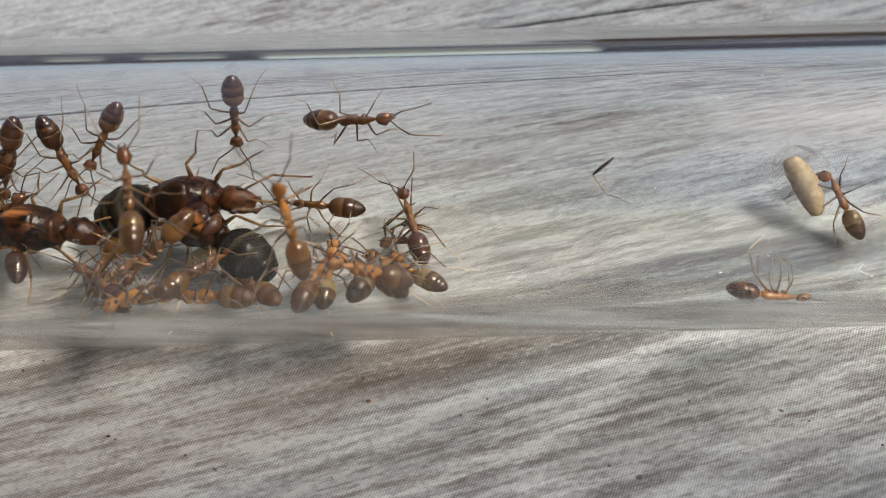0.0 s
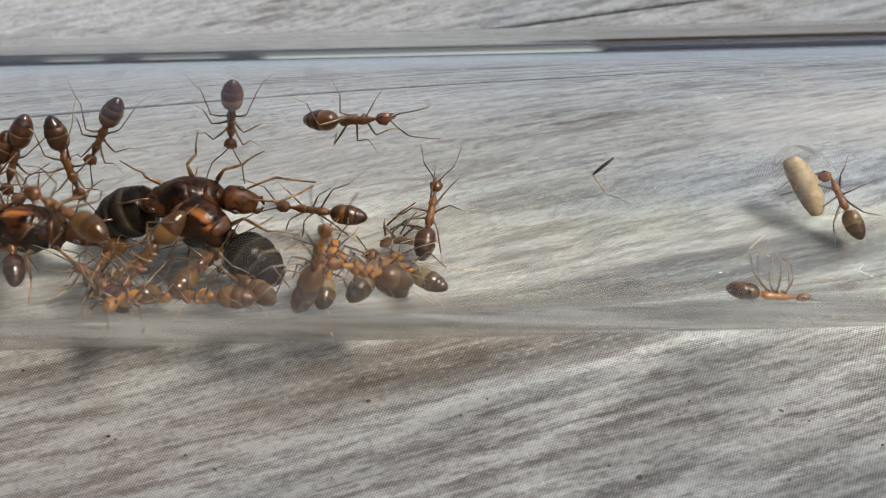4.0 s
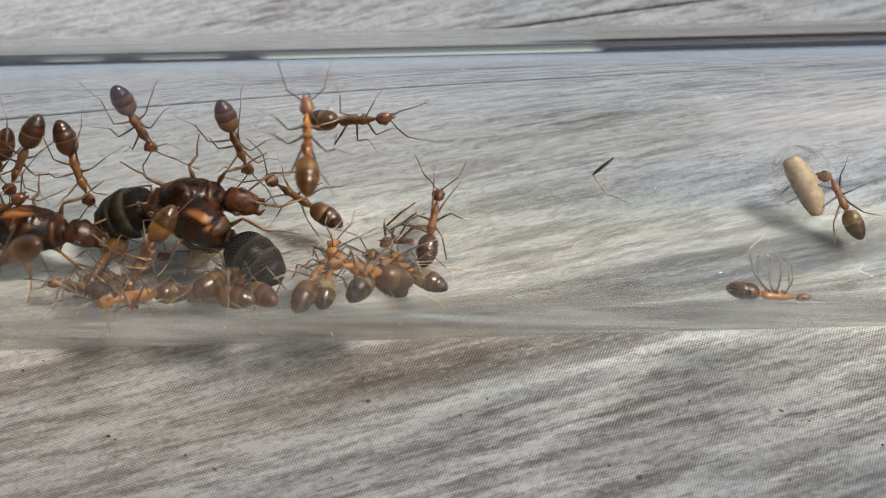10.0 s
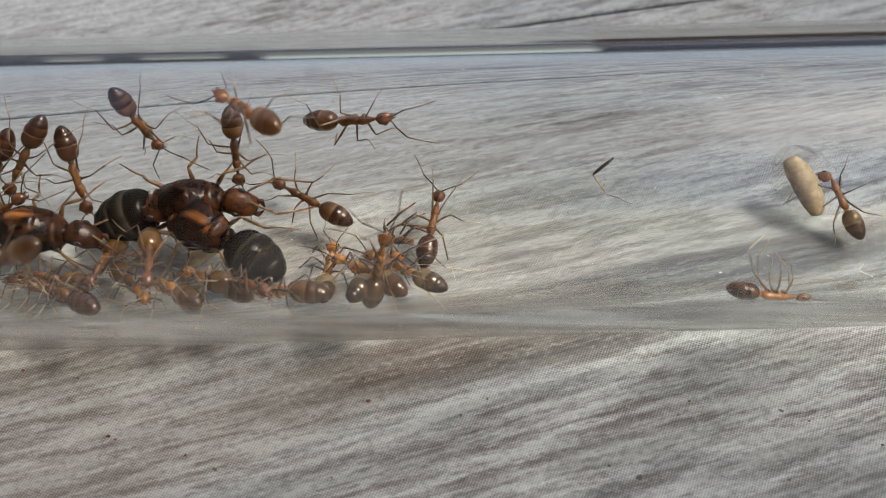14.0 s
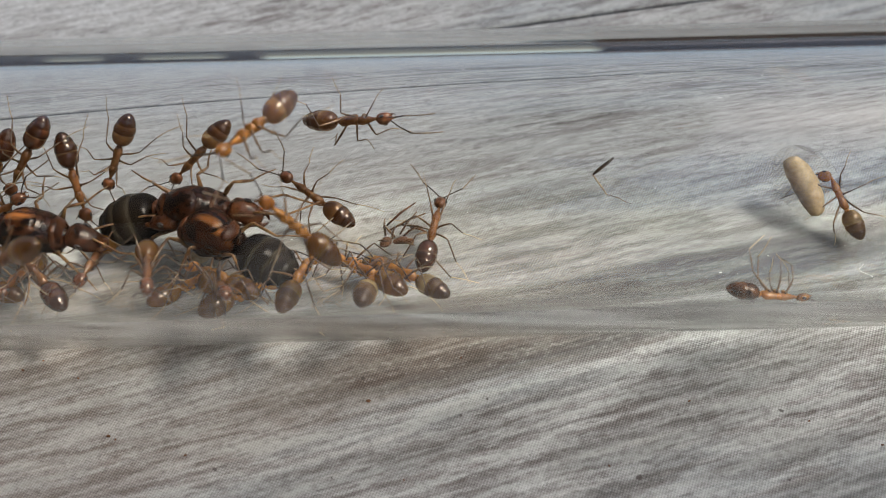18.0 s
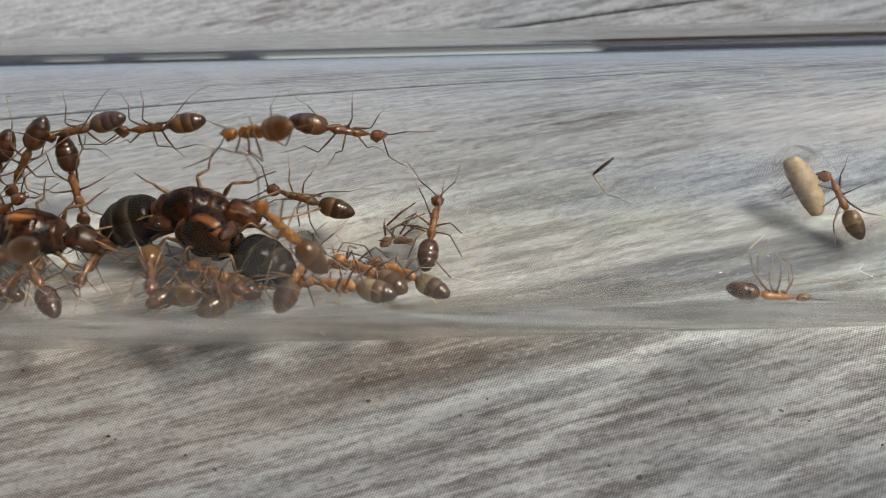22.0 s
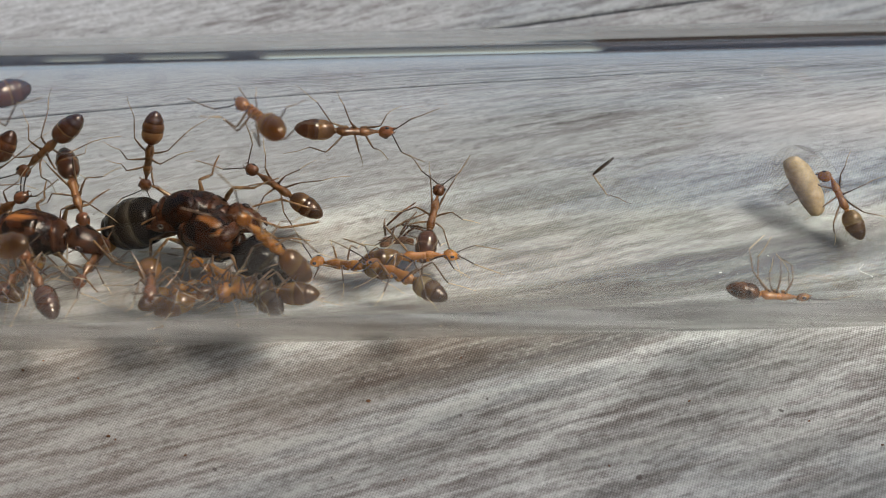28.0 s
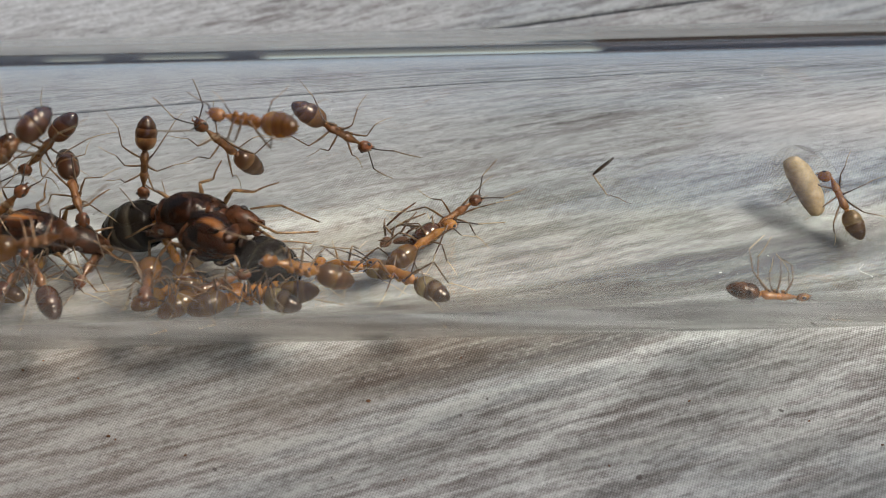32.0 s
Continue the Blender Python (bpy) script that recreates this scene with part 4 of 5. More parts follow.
def motions():
    stroll("queen_a", [
        (0, P(-14.36, 1.70, 4.59, 34, -16, -7)), (3, P(-14.30, 1.67, 4.57, 33, -16, -6)), (6, P(-14.33, 1.74, 4.46, 33, -14, -5)), 
        (10, P(-14.26, 1.68, 4.43, 32, -14, -5)), (14, P(-14.28, 1.56, 4.44, 31, -15, -5)), (17, P(-14.02, 1.32, 4.32, 27, -14, -7)), 
        (18, P(-13.95, 1.19, 4.26, 25, -14, -8)), (20, P(-13.99, 1.08, 4.34, 24, -16, -9)), (25, P(-13.92, 0.98, 4.29, 22, -16, -10)), 
        (28, P(-13.90, 0.80, 4.33, 20, -17, -11)), (32, P(-13.92, 0.60, 4.33, 17, -19, -12)), ])
    stroll("queen_b", [
        (0, P(-13.13, 0.02, 4.17, -6, 0, 147)), (3, P(-12.81, -0.37, 4.64, -1, -7, 149)), (6, P(-12.76, -0.54, 4.81, 2, -9, 150)), 
        (10, P(-12.82, -0.49, 4.62, 1, -6, 151)), (14, P(-12.91, -0.36, 4.40, -1, -4, 153)), (17, P(-12.20, -0.90, 4.49, 7, -2, 155)), 
        (20, P(-12.36, -0.90, 4.49, 7, -2, 155)), (25, P(-12.36, -1.01, 4.58, 9, -1, 154)), (28, P(-12.24, -1.01, 4.50, 9, 0, 154)), 
        (32, P(-12.11, -1.32, 4.59, 14, 1, 157)), ])
    stroll("queen_c", [
        (0, P(-22.97, 0.28, 3.61, 13, -8, -4)), (14, P(-22.95, 0.21, 3.51, 12, -6, -4)), (17, P(-22.89, 0.13, 3.50, 11, -6, -6)), 
        (32, P(-22.79, -0.02, 3.48, 9, -6, -6)), ])
    stroll("a", [
        (0, P(-4.99, 5.05, 7.83, 94, -19, -17)), (18, P(-4.99, 5.06, 7.80, 94, -19, -16)), (19, P(-5.34, 5.59, 6.29, 75, 16, 5)), 
        (20, P(-5.32, 5.62, 6.40, 76, 15, 6)), (21, P(-5.32, 5.64, 6.44, 76, 13, 6)), (22, P(-5.57, 5.60, 6.37, 76, 20, 5)), 
        (23, P(-7.25, 4.86, 5.25, 46, 58, -34)), (24, P(-7.59, 4.92, 5.45, 44, 63, -37)), (25, P(-6.85, 5.41, 6.01, 72, 27, 1)), 
        (28, P(-5.17, 5.60, 6.27, 74, 10, 7)), (29, P(-5.05, 4.88, 7.15, 87, -19, -19)), (30, P(-5.77, 5.52, 6.22, 74, 28, 1)), 
        (31, P(-6.02, 5.46, 6.18, 73, 38, -3)), (32, P(-5.90, 5.51, 6.40, 75, 42, -3)), ])
    stroll("b", [
        (0, P(-11.31, 4.93, 8.21, -33, 83, -121)), (1, P(-11.39, 5.04, 7.65, -23, 81, -111)), (2, P(-11.55, 4.96, 7.93, -55, 75, -143)), 
        (3, P(-11.56, 5.08, 7.79, -65, 77, -153)), (6, P(-11.61, 5.10, 7.77, -42, 84, -130)), (7, P(-11.64, 5.12, 7.65, -30, 84, -118)), 
        (8, P(-11.46, 5.32, 6.94, 58, 83, -29)), (9, P(-11.49, 5.19, 6.35, 52, 75, -34)), (10, P(-11.51, 5.01, 5.84, 37, 71, -48)), 
        (11, P(-11.21, 4.95, 6.09, 41, 67, -44)), (12, P(-11.44, 5.10, 6.21, 5, 79, -83)), (13, P(-11.26, 4.90, 5.87, 37, 67, -48)), 
        (14, P(-11.64, 4.77, 5.37, 0, 70, -88)), (17, P(-12.44, 4.82, 5.39, -52, 57, -149)), (18, P(-13.84, 4.57, 5.13, -53, 42, -154)), 
        (19, P(-14.62, 4.86, 5.52, -65, 23, -171)), (20, P(-14.70, 5.03, 5.74, -68, 19, -176)), (21, P(-15.36, 4.89, 5.73, -67, 20, -172)), 
        (22, P(-15.96, 5.37, 6.89, -80, 12, 178)), (23, P(-17.76, 5.11, 6.94, -79, 20, -174)), (24, P(-17.59, 4.95, 6.88, -75, 30, -167)), 
        (25, P(-17.59, 4.71, 6.52, -64, 38, -156)), (28, P(-16.46, 4.52, 5.17, -30, 64, -122)), (29, P(-16.56, 4.38, 4.97, -22, 63, -114)), 
        (30, P(-16.63, 4.29, 4.81, -16, 63, -107)), (31, P(-16.68, 4.26, 4.76, -15, 62, -106)), (32, P(-16.74, 4.29, 4.83, -17, 62, -108)), ])
    stroll("c", [
        (0, P(-18.98, 4.83, 6.21, -61, 59, -155)), (1, P(-18.94, 4.88, 6.11, -62, 61, -156)), (2, P(-18.86, 4.91, 6.49, -68, 56, -161)), 
        (3, P(-18.93, 4.91, 6.66, -67, 60, -159)), (6, P(-18.25, 4.88, 6.35, -64, 57, -157)), (7, P(-17.17, 4.90, 7.23, 47, 76, -40)), 
        (8, P(-16.79, 5.10, 6.71, 70, 70, -14)), (9, P(-17.65, 5.18, 7.58, -116, 85, 155)), (10, P(-16.76, 5.05, 7.49, 74, 77, -13)), 
        (11, P(-15.35, 5.17, 6.59, 75, 59, -8)), (12, P(-14.84, 5.08, 6.13, 67, 56, -13)), (13, P(-15.68, 5.15, 6.46, 74, 57, -8)), 
        (14, P(-16.61, 5.14, 7.43, 85, 70, -2)), (17, P(-18.04, 4.63, 5.48, -31, 69, -123)), (18, P(-18.28, 4.48, 5.17, -41, 60, -136)), 
        (19, P(-18.64, 4.18, 4.73, -24, 60, -117)), (20, P(-18.93, 4.15, 4.68, -32, 57, -127)), (21, P(-19.08, 4.13, 5.21, -29, 52, -123)), 
        (22, P(-20.13, 5.22, 6.88, -81, 21, 178)), (23, P(-21.49, 5.26, 7.90, -88, -10, 176)), (24, P(-25.14, 5.13, 7.49, -86, 15, 177)), 
        (24.6, P(-28.17, 5.03, 7.60, -88, 15, 177)), (32, P(-28.17, 5.03, 7.60, -88, 15, 177)), ])
    stroll("d", [
        (0, P(-24.34, 4.12, 4.97, -28, 61, -122)), (3, P(-24.06, 4.23, 5.15, -38, 60, -132)), (6, P(-23.74, 4.19, 5.22, -40, 56, -135)), 
        (13, P(-23.45, 4.12, 5.31, -41, 50, -136)), (20, P(-23.35, 4.11, 5.22, -42, 49, -138)), (25, P(-23.39, 4.10, 5.17, -40, 51, -136)), 
        (28, P(-22.10, 4.56, 5.78, -61, 39, -160)), (29, P(-22.13, 4.52, 5.69, -60, 40, -159)), (31, P(-22.27, 4.51, 5.55, -61, 36, -162)), 
        (32, P(-22.21, 4.67, 5.77, -64, 45, -163)), ])
    stroll("e", [
        (0, P(-21.09, 4.30, 5.07, 34, 61, -48)), (1, P(-21.19, 4.23, 5.01, 27, 62, -57)), (2, P(-21.21, 4.22, 4.97, 22, 63, -62)), 
        (3, P(-21.18, 4.23, 5.00, 19, 64, -66)), (6, P(-20.51, 4.07, 4.71, 22, 60, -62)), (8, P(-20.49, 4.04, 4.67, 20, 59, -64)), 
        (13, P(-20.56, 3.91, 4.49, 17, 58, -67)), (14, P(-20.58, 3.76, 4.34, 14, 56, -70)), (17, P(-20.59, 3.61, 4.16, 15, 54, -67)), 
        (19, P(-20.65, 3.38, 3.91, 9, 51, -75)), (25, P(-20.67, 3.29, 3.81, 10, 50, -74)), (28, P(-20.37, 2.49, 4.47, 14, 10, -69)), 
        (32, P(-20.37, 2.44, 4.47, 15, 8, -69)), ])
    stroll("f", [
        (0, P(-25.37, 3.11, 3.71, -26, 44, -128)), (6, P(-25.06, 3.80, 4.49, -30, 55, -126)), (14, P(-25.03, 3.81, 4.48, -31, 55, -128)), 
        (25, P(-25.08, 3.77, 4.42, -32, 53, -129)), (28, P(-25.30, 3.87, 4.54, -42, 50, -143)), (32, P(-25.42, 3.79, 4.43, -41, 48, -143)), ])
    stroll("g", [
        (0, P(-7.33, 2.68, 2.82, -29, 3, 171)), (1, P(-7.25, 2.59, 2.77, -28, 2, 170)), (2, P(-7.48, 2.39, 2.67, -26, 3, 171)), 
        (3, P(-7.37, 2.35, 2.65, -25, 3, 170)), (6, P(-7.03, 2.48, 2.74, -25, -3, 159)), (7, P(-7.25, 3.03, 3.13, -30, -10, 153)), 
        (8, P(-8.01, 2.89, 3.01, -29, -7, 155)), (9, P(-7.98, 3.01, 3.16, -26, -14, 143)), (10, P(-8.15, 2.92, 3.15, -27, -13, 148)), 
        (11, P(-8.01, 2.97, 3.10, -28, -11, 149)), (12, P(-7.98, 2.87, 3.02, -28, -8, 152)), (13, P(-7.79, 2.92, 3.04, -28, -9, 152)), 
        (14, P(-7.69, 2.93, 3.06, -28, -10, 151)), (17, P(-7.42, 2.93, 3.03, -29, -8, 155)), (18, P(-7.38, 3.08, 3.19, -27, -14, 145)), 
        (19, P(-8.26, 3.19, 3.24, -31, -10, 154)), (20, P(-8.10, 3.17, 3.20, -32, -8, 157)), (21, P(-7.78, 2.88, 2.95, -31, 2, 170)), 
        (22, P(-7.84, 2.95, 3.02, -31, -4, 162)), (24, P(-7.85, 2.95, 3.02, -31, -4, 161)), (25, P(-7.70, 2.92, 3.00, -30, -4, 160)), 
        (28, P(-9.28, 3.45, 3.51, -33, -16, 148)), (29, P(-9.51, 3.57, 3.66, -32, -20, 144)), (30, P(-9.48, 3.81, 3.92, -32, -26, 139)), 
        (31, P(-11.20, 4.37, 5.85, -58, -60, 159)), (32, P(-12.03, 4.50, 6.25, -73, -54, 175)), ])
    stroll("h", [
        (0, P(-1.80, 1.67, 2.54, -4, -9, 105)), (1, P(-1.05, 1.77, 2.57, 3, -10, 83)), (2, P(-0.77, 2.21, 2.73, 4, -15, 82)), 
        (3, P(-0.72, 2.15, 2.72, 4, -14, 80)), (6, P(-0.66, 1.73, 2.59, 3, -10, 81)), (7, P(-0.59, 1.62, 2.54, 3, -9, 81)), 
        (14, P(-0.58, 1.51, 2.48, 3, -7, 80)), (17, P(-0.50, 1.22, 2.44, 3, -5, 79)), (18, P(-0.55, 1.13, 2.43, 3, -4, 78)), 
        (19, P(-0.50, 1.20, 2.44, 3, -5, 79)), (20, P(-0.59, 1.28, 2.44, 2, -5, 82)), (25, P(-0.59, 1.17, 2.42, 2, -4, 81)), 
        (28, P(-0.60, 1.87, 2.55, 4, -10, 79)), (29, P(-0.85, 1.80, 2.56, 3, -10, 81)), (30, P(-1.07, 2.03, 2.66, 8, -12, 71)), 
        (31, P(0.32, 1.85, 2.42, 15, -3, 38)), (32, P(0.41, 1.94, 2.45, 15, -3, 41)), ])
    stroll("i", [
        (0, P(-2.31, -2.23, 3.25, 21, 6, 149)), (14, P(-2.31, -2.29, 3.31, 21, 5, 149)), (17, P(-2.06, -2.93, 3.74, 27, 11, 145)), 
        (25, P(-2.13, -3.12, 3.90, 29, 11, 146)), (28, P(-2.19, -3.51, 4.38, 35, 12, 145)), (32, P(-2.14, -3.56, 4.45, 36, 10, 147)), ])
    stroll("j", [
        (0, P(-6.51, -3.62, 4.87, -18, 17, 70)), (10, P(-6.51, -3.62, 4.87, -18, 17, 70)), (12, P(-6.86, -3.69, 4.71, -18, 23, 68)), 
        (13, P(-7.78, -4.32, 4.95, 25, 34, 126)), (14, P(-8.69, -4.95, 5.20, 58, 9, 175)), (15.5, P(-8.03, -4.28, 5.02, 24, 31, 126)), 
        (17, P(-7.37, -3.61, 4.85, -16, 18, 72)), (20, P(-7.50, -3.61, 4.86, -16, 18, 72)), (25, P(-7.49, -3.61, 4.85, -16, 18, 72)), 
        (26.5, P(-8.38, -4.39, 5.02, 25, 32, 128)), (28, P(-9.27, -5.17, 5.18, 60, 10, 179)), (32, P(-9.27, -5.25, 5.18, 61, 11, -176)), ])
    stroll("k", [
        (0, P(-4.06, -3.54, 4.95, 36, 16, 142)), (25, P(-4.16, -2.87, 4.01, 26, 18, 143)), (26.5, P(-2.81, -2.04, 3.43, 3, 25, 74)), 
        (28, P(-1.45, -1.21, 2.85, -13, 8, 9)), (29, P(-0.73, -0.65, 2.74, -7, 8, 12)), (30, P(-0.50, 0.04, 2.73, 1, 7, 31)), 
        (31, P(-0.81, -0.11, 2.79, -1, 7, 40)), (32, P(-0.94, -0.02, 2.81, 0, 7, 45)), ])
    stroll("l", [
        (0, P(-3.35, -3.54, 4.67, -24, 25, 58)), (14, P(-3.35, -3.54, 4.67, -24, 25, 58)), (17, P(-3.34, -3.98, 4.57, -29, 31, 52)), 
        (18.5, P(-3.82, -4.04, 4.59, 4, 40, 97)), (20, P(-4.29, -4.10, 4.62, 35, 28, 140)), (22, P(-5.23, -4.78, 5.21, 57, 8, 168)), 
        (23, P(-5.40, -4.68, 5.14, 47, 14, 146)), (24, P(-5.77, -4.69, 5.02, 47, 15, 149)), (25, P(-7.90, -5.10, 5.18, 60, 11, -177)), 
        (28, P(-10.19, -4.69, 4.82, 38, 22, 139)), (32, P(-9.92, -5.18, 5.27, 56, 10, 160)), ])
    stroll("m", [
        (0, P(-6.10, -2.60, 3.72, -3, 10, 86)), (13, P(-6.10, -2.60, 3.72, -3, 10, 86)), (14, P(-6.22, -1.93, 2.83, -2, 18, 87)), 
        (15.5, P(-5.77, -1.53, 2.51, 5, 16, 127)), (17, P(-5.32, -1.12, 2.19, 9, 10, 167)), (22, P(-5.25, -1.41, 2.26, 12, 11, 164)), 
        (28, P(-5.16, -1.42, 2.26, 12, 10, 165)), (32, P(-5.08, -1.46, 2.27, 12, 11, 165)), ])
    stroll("n", [
        (0, P(-7.32, -5.01, 11.24, 158, -64, 118)), (1, P(-7.07, -5.12, 11.02, 160, -68, 115)), (2, P(-6.43, -5.48, 10.39, -142, -71, 50)), 
        (3, P(-6.30, -5.69, 9.72, -128, -74, 37)), (6, P(-5.64, -5.70, 9.54, -111, -63, 18)), (7, P(-5.83, -5.09, 9.91, -156, -58, 66)), 
        (8, P(-6.55, -3.38, 11.72, -178, -18, 90)), (9, P(-7.14, -2.05, 12.82, 174, -8, 107)), (10, P(-6.51, -1.57, 13.22, 180, -12, 93)), 
        (11, P(-7.42, -1.21, 13.07, 176, 2, 112)), (12, P(-9.12, 0.18, 13.39, -177, 9, 124)), (13, P(-9.62, 0.19, 13.31, -177, 12, 123)), 
        (14, P(-9.72, 0.38, 13.35, -175, 12, 135)), (17, P(-9.52, 0.04, 13.20, -177, 17, 145)), (17.5, P(-9.30, -0.61, 13.49, -178, 6, -173)), 
        (18, P(-9.08, -1.26, 13.77, 173, -2, -132)), (18.5, P(-8.99, -0.44, 13.32, -173, 11, 176)), (19, P(-8.90, 0.37, 12.88, -176, 29, 122)), 
        (20, P(-8.90, 0.44, 12.81, -177, 32, 113)), (21, P(-9.33, -0.12, 12.83, -178, 32, 156)), (22, P(-9.24, -0.50, 12.75, 178, 32, 151)), 
        (24, P(-9.19, -0.14, 12.66, -178, 37, 138)), (25, P(-9.25, -0.08, 12.78, -178, 32, 138)), (28, P(-9.07, 0.21, 13.08, -177, 20, 124)), 
        (29, P(-9.39, -0.25, 13.40, -179, 9, 152)), (30, P(-9.58, 0.18, 13.33, -176, 13, 147)), (31, P(-9.30, -0.26, 13.47, -180, 7, 155)), 
        (32, P(-9.43, -0.31, 13.32, -180, 12, 156)), ])
    stroll("o", [
        (0, P(-15.09, -3.55, 11.76, 174, -17, 101)), (2, P(-15.11, -3.54, 11.68, 173, -14, 102)), (3, P(-16.27, -4.12, 11.59, 148, -14, 137)), 
        (3.5, P(-17.21, -4.05, 11.58, 145, -6, 141)), (6, P(-21.15, -5.72, 9.59, 103, 34, 178)), (14, P(-21.41, -5.76, 9.41, 100, 36, 176)), 
        (25, P(-21.51, -5.67, 9.38, 97, 37, 173)), (29, P(-22.12, -5.30, 9.86, 101, 34, 165)), (29.33, P(-21.62, -5.48, 10.20, -178, 82, -99)), 
        (29.67, P(-21.12, -5.67, 10.53, -109, 32, -14)), (30, P(-20.62, -5.85, 10.87, -118, -23, 4)), (31, P(-18.81, -5.62, 11.15, -122, -20, 6)), 
        (32, P(-19.42, -5.77, 10.96, -119, -16, 1)), ])
    stroll("p", [
        (0, P(-15.00, -3.19, 5.96, 65, 29, -141)), (6, P(-15.34, -3.43, 5.87, 68, 29, -132)), (9, P(-15.38, -3.36, 5.89, 68, 30, -134)), 
        (10, P(-15.34, -3.32, 5.90, 76, 35, -125)), (11, P(-15.05, -3.73, 6.53, 40, 1, -115)), (12, P(-14.77, -4.13, 7.16, -4, -20, -86)), 
        (14, P(-14.88, -4.32, 7.12, -14, -24, -79)), (17, P(-14.96, -4.69, 7.00, -16, -28, -77)), (20, P(-14.82, -4.80, 6.97, -19, -30, -74)), 
        (25, P(-14.69, -5.16, 6.90, -16, -36, -76)), (28, P(-14.72, -5.38, 6.84, -18, -39, -73)), (32, P(-14.84, -5.36, 6.79, -12, -38, -78)), ])
    stroll("q", [
        (0, P(-12.60, -3.59, 5.15, -36, 11, 44)), (3, P(-12.74, -3.11, 4.55, -27, 13, 46)), (6, P(-11.90, -2.11, 4.24, -3, 7, 84)), 
        (8, P(-11.87, -2.15, 4.04, -2, 15, 86)), (9, P(-11.44, -3.15, 4.86, -12, 21, 74)), (10, P(-10.80, -3.59, 4.72, -30, 26, 46)), 
        (11, P(-11.00, -2.91, 3.78, -24, 25, 39)), (11.5, P(-10.76, -3.74, 4.57, -44, 1, 2)), (12, P(-10.52, -4.57, 5.35, -47, -30, -29)), 
        (13, P(-10.06, -4.72, 5.46, -51, -25, -25)), (14, P(-10.26, -5.24, 6.19, -54, -33, -32)), (17, P(-11.28, -5.59, 6.68, -34, -47, -57)), 
        (20, P(-11.43, -5.57, 6.67, -33, -46, -57)), (21, P(-11.62, -5.93, 6.68, -53, -47, -36)), (23, P(-11.72, -5.29, 5.77, -57, -6, 8)), 
        (25, P(-11.81, -4.65, 4.87, -30, 26, 56)), (28, P(-11.94, -5.13, 5.24, -55, 8, 26)), (32, P(-11.91, -4.99, 5.35, -53, 7, 33)), ])
    stroll("r", [
        (0, P(-17.93, -4.25, 4.90, 34, 17, 136)), (9, P(-17.93, -4.25, 4.90, 34, 17, 136)), (10, P(-19.38, -3.86, 3.73, 32, 25, 153)), 
        (12, P(-20.48, -4.00, 4.57, 35, 12, 145)), (14, P(-19.87, -4.90, 4.83, 45, 19, 152)), (17, P(-21.03, -4.20, 4.91, 32, 17, 133)), 
        (19, P(-21.19, -3.58, 4.49, 25, 9, 130)), (23, P(-21.19, -4.14, 5.09, 28, 10, 123)), (32, P(-21.02, -4.08, 5.26, 29, 5, 121)), ])
    stroll("s", [
        (0, P(-17.27, -1.78, 2.57, -8, 17, 55)), (9, P(-17.22, -1.99, 2.65, -8, 19, 58)), (11, P(-15.69, -2.83, 3.08, -9, 29, 70)), 
        (11.5, P(-15.76, -4.32, 4.15, 34, 34, 130)), (12, P(-15.83, -5.80, 5.22, 62, 8, 176)), (13, P(-18.67, -4.96, 4.64, 44, 26, 153)), 
        (14, P(-21.68, -3.46, 3.20, 27, 16, 157)), (17, P(-24.74, -3.40, 3.10, 25, 15, 158)), (32, P(-24.74, -3.40, 3.10, 25, 15, 158)), ])
    stroll("t", [
        (0, P(-23.41, -0.38, 3.38, -1, 2, 103)), (3, P(-23.45, -0.38, 3.35, -1, 3, 102)), (6, P(-23.83, -2.69, 4.48, 14, 8, 121)), 
        (8, P(-25.45, -4.08, 5.13, 37, 12, 142)), (32, P(-25.45, -4.08, 5.13, 37, 12, 142)), ])
    stroll("u", [
        (0, P(-18.46, -1.68, 3.02, 2, -24, -98)), (14, P(-18.46, -1.68, 3.02, 2, -24, -98)), (17, P(-19.02, -1.35, 2.89, 2, -18, -101)), 
        (32, P(-19.07, -1.38, 2.82, 2, -16, -101)), ])
    stroll("v", [
        (0, P(-3.80, -5.35, 7.93, 84, -36, -168)), (13, P(-3.80, -5.35, 7.93, 84, -36, -168)), (14, P(-3.26, -4.54, 6.94, -138, -69, 55)), 
        (16.5, P(-5.00, -4.74, 10.15, 121, -36, 164)), (17, P(-5.62, -4.55, 10.58, 126, -33, 162)), (18, P(-7.07, -4.67, 10.66, 126, -41, 161)), 
        (19, P(-7.44, -4.90, 10.36, 121, -45, 165)), (20, P(-7.17, -4.91, 9.97, 121, -50, 160)), (21, P(-7.12, -4.72, 10.25, 130, -50, 151)), 
        (22, P(-7.49, -4.85, 10.42, 124, -50, 160)), (23, P(-7.81, -4.93, 10.44, 118, -37, 172)), (25, P(-8.05, -4.60, 8.99, 117, -28, 152)), 
        (28, P(-8.36, -5.04, 9.83, 117, -50, 164)), (29, P(-8.63, -5.06, 9.48, 112, -34, 168)), (30, P(-6.99, -5.30, 9.36, 103, -38, -180)), 
        (31, P(-7.16, -5.45, 8.71, 96, -18, -174)), (32, P(-6.91, -5.44, 8.23, 89, -33, -172)), ])
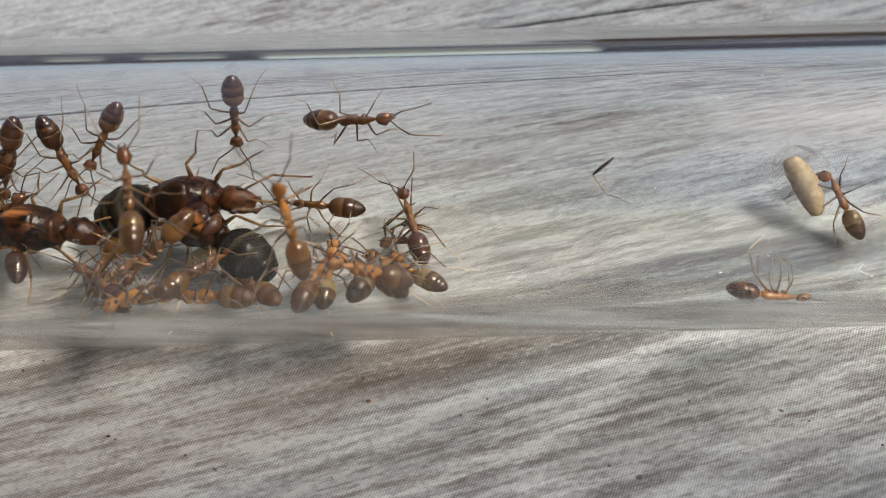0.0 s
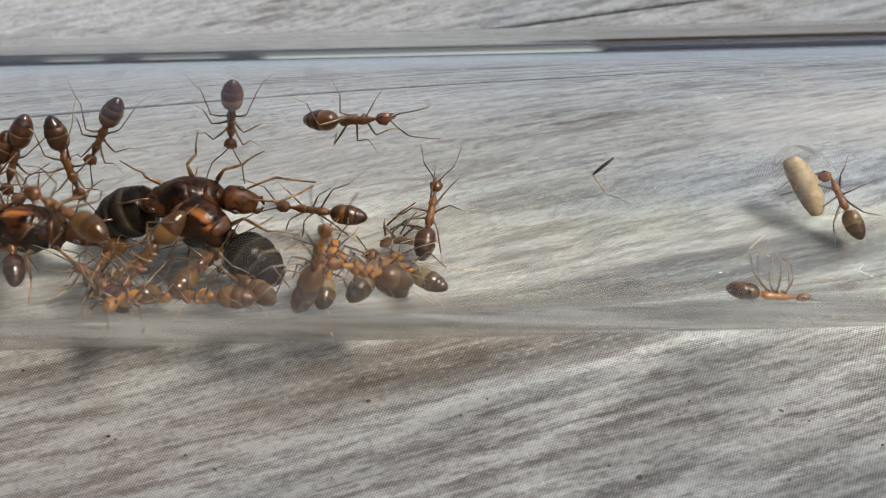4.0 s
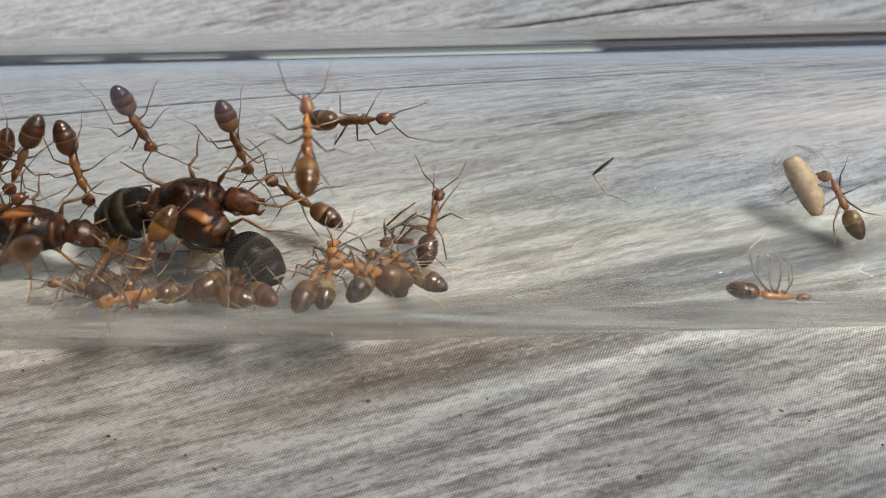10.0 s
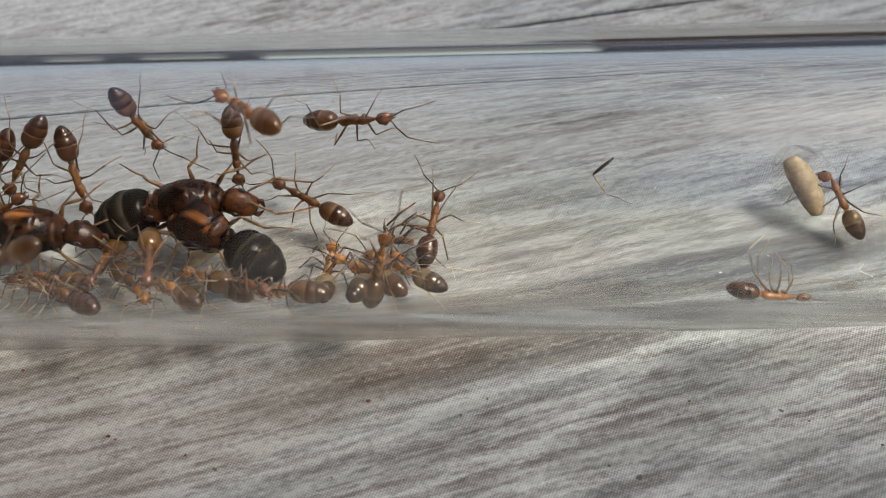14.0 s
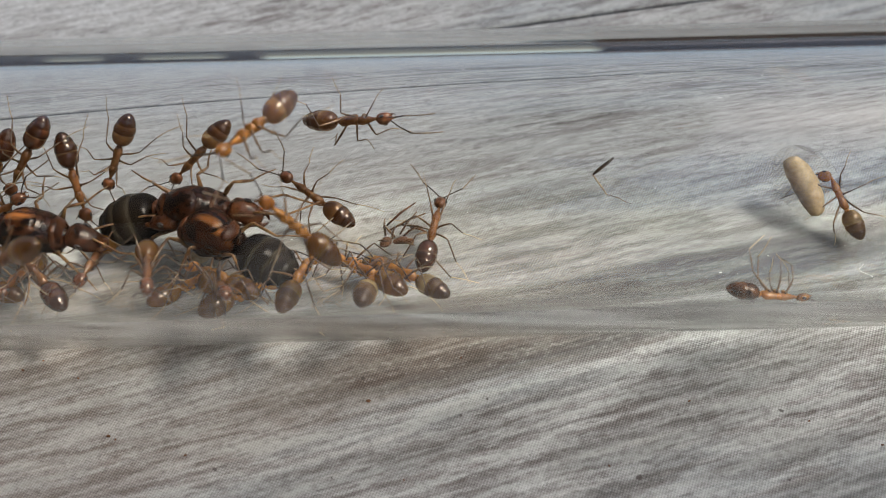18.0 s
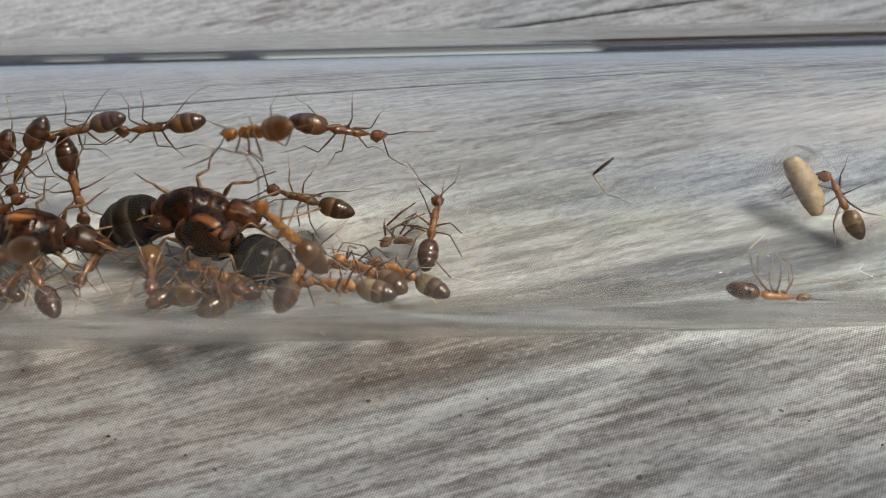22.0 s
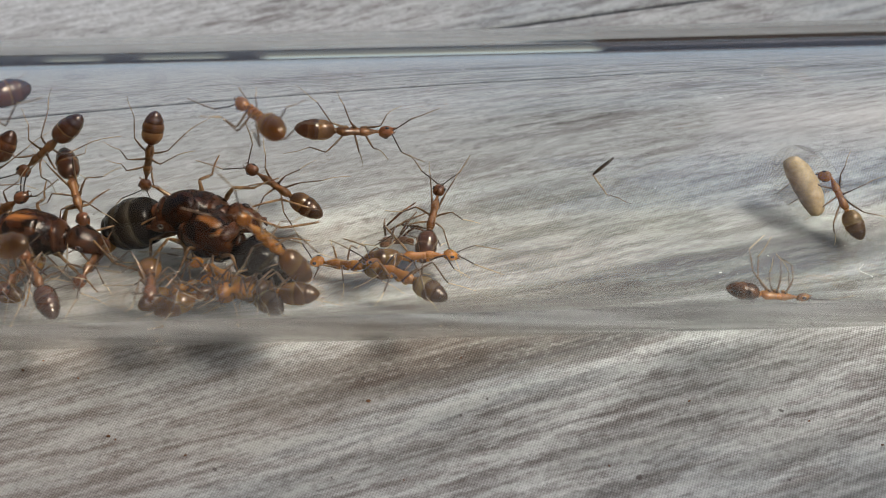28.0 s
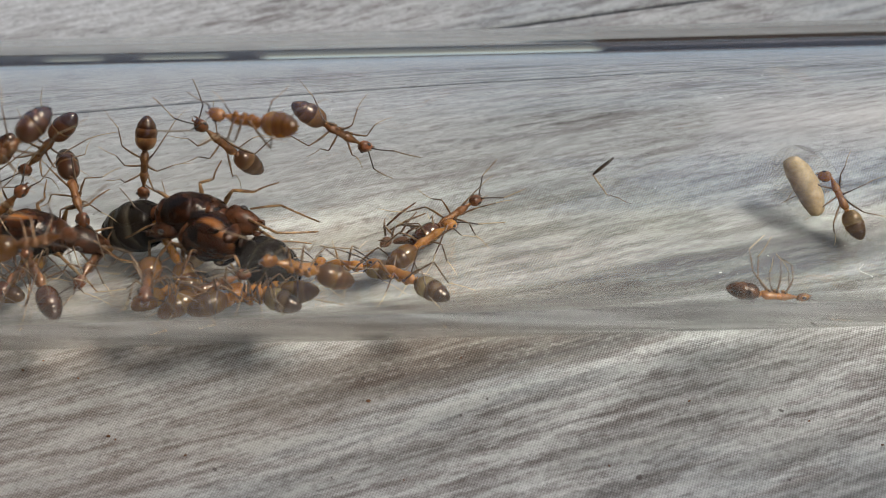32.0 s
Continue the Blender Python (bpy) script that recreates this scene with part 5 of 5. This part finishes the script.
    stroll("w", [
        (0, P(-12.44, -5.28, 5.19, 59, 9, 176)), (9, P(-12.44, -5.28, 5.19, 59, 9, 176)), (12, P(-12.26, -4.45, 4.77, 43, 21, 152)), 
        (17, P(-11.92, -3.57, 4.43, 33, 17, 147)), (28, P(-11.63, -3.81, 5.01, 38, 15, 143)), (29, P(-11.51, -4.23, 5.10, 40, 10, 138)), 
        (30, P(-14.31, -2.87, 5.05, 33, -11, 137)), (31, P(-14.87, -2.02, 4.60, 24, -28, 139)), (32, P(-14.63, -1.47, 3.80, 6, -9, 119)), ])
    stroll("x", [
        (0, P(-24.67, 1.13, 3.80, 28, -37, 13)), (25, P(-24.67, 1.13, 3.80, 28, -37, 13)), (28, P(-24.52, 1.30, 3.91, 32, -37, 7)), 
        (32, P(-24.47, 1.37, 3.84, 28, -39, 24)), ])
    stroll("y", [
        (0, P(-17.69, -4.01, 3.72, -23, -29, -48)), (9, P(-17.69, -4.01, 3.72, -23, -29, -48)), (11, P(-16.59, -4.15, 3.78, -21, -32, -54)), 
        (14, P(-16.67, -3.30, 3.24, -16, -26, -54)), (15.5, P(-15.20, -3.20, 3.06, -30, -0, -2)), (17, P(-13.72, -3.10, 2.89, -18, 27, 49)), 
        (21, P(-13.50, -3.42, 3.10, -22, 29, 47)), (32, P(-14.33, -3.74, 3.33, -23, 32, 50)), ])
    stroll("z", [
        (0, P(-28.32, 0.31, 13.66, 168, -1, 14)), (22, P(-27.22, 0.30, 13.68, 168, -2, 14)), (23, P(-22.83, 1.63, 12.86, 169, 26, 67)), 
        (24, P(-21.68, 0.96, 12.97, 170, 25, 60)), (25, P(-21.96, 1.22, 13.14, 169, 18, 60)), (26.25, P(-22.82, 1.28, 12.95, -175, 29, 111)), 
        (27.5, P(-23.68, 1.34, 12.75, -156, 25, 164)), (28, P(-22.84, 0.38, 13.70, -170, -13, -145)), (29, P(-21.53, 0.28, 13.72, -172, -12, -143)), 
        (30, P(-22.56, 0.99, 12.81, -160, 26, 167)), (31, P(-22.51, 0.83, 12.83, -161, 26, 168)), (31.5, P(-21.59, -0.85, 13.17, -173, 11, -160)), 
        (32, P(-20.68, -2.52, 13.52, 168, 4, -127)), ])
    stroll("brood_ant", [
        (0, P(22.62, 3.04, 2.96, -45, -29, 117)), (32, P(22.62, 3.04, 2.96, -45, -29, 117)), ])
    stroll("dead_ant", [
        (0, P(16.92, -5.05, 5.40, 95, 2, -6)), (32, P(16.92, -5.05, 5.40, 95, 2, -6)), ])
    stroll("aa", [
        (0, P(-15.86, -5.69, 5.72, 25, -50, -115)), (9, P(-15.86, -5.69, 5.72, 25, -50, -115)), (10.5, P(-15.17, -5.22, 5.12, 53, -13, -167)), 
        (12, P(-14.48, -4.75, 4.51, 43, 30, 155)), (14, P(-14.36, -4.45, 4.61, 37, 27, 143)), (15.5, P(-12.30, -4.70, 4.74, 0, 44, 95)), 
        (17, P(-10.25, -4.95, 4.87, -40, 31, 43)), (25, P(-10.22, -5.03, 5.03, -45, 27, 37)), (26, P(-10.11, -5.30, 5.62, -55, -15, 7)), 
        (27, P(-9.99, -5.56, 6.21, -35, -55, -34)), (28, P(-9.88, -5.83, 6.80, 44, -54, -130)), (30, P(-10.06, -5.54, 6.06, -51, -43, -14)), 
        (32, P(-10.24, -5.25, 5.32, -56, 15, 25)), ])
    stroll("ab", [
        (0, P(-10.38, -3.78, 3.99, 29, 27, 139)), (9, P(-10.64, -4.06, 4.71, 31, 23, 134)), (12, P(-10.89, -4.35, 4.11, 45, 16, 171)), 
        (14, P(-21.39, -2.56, 2.66, 18, 14, 162)), (15.5, P(-22.04, -2.74, 3.06, 22, -12, -152)), (17, P(-22.69, -2.93, 3.45, 5, -32, -99)), 
        (32, P(-22.74, -2.82, 3.48, 4, -34, -97)), ])


motions()
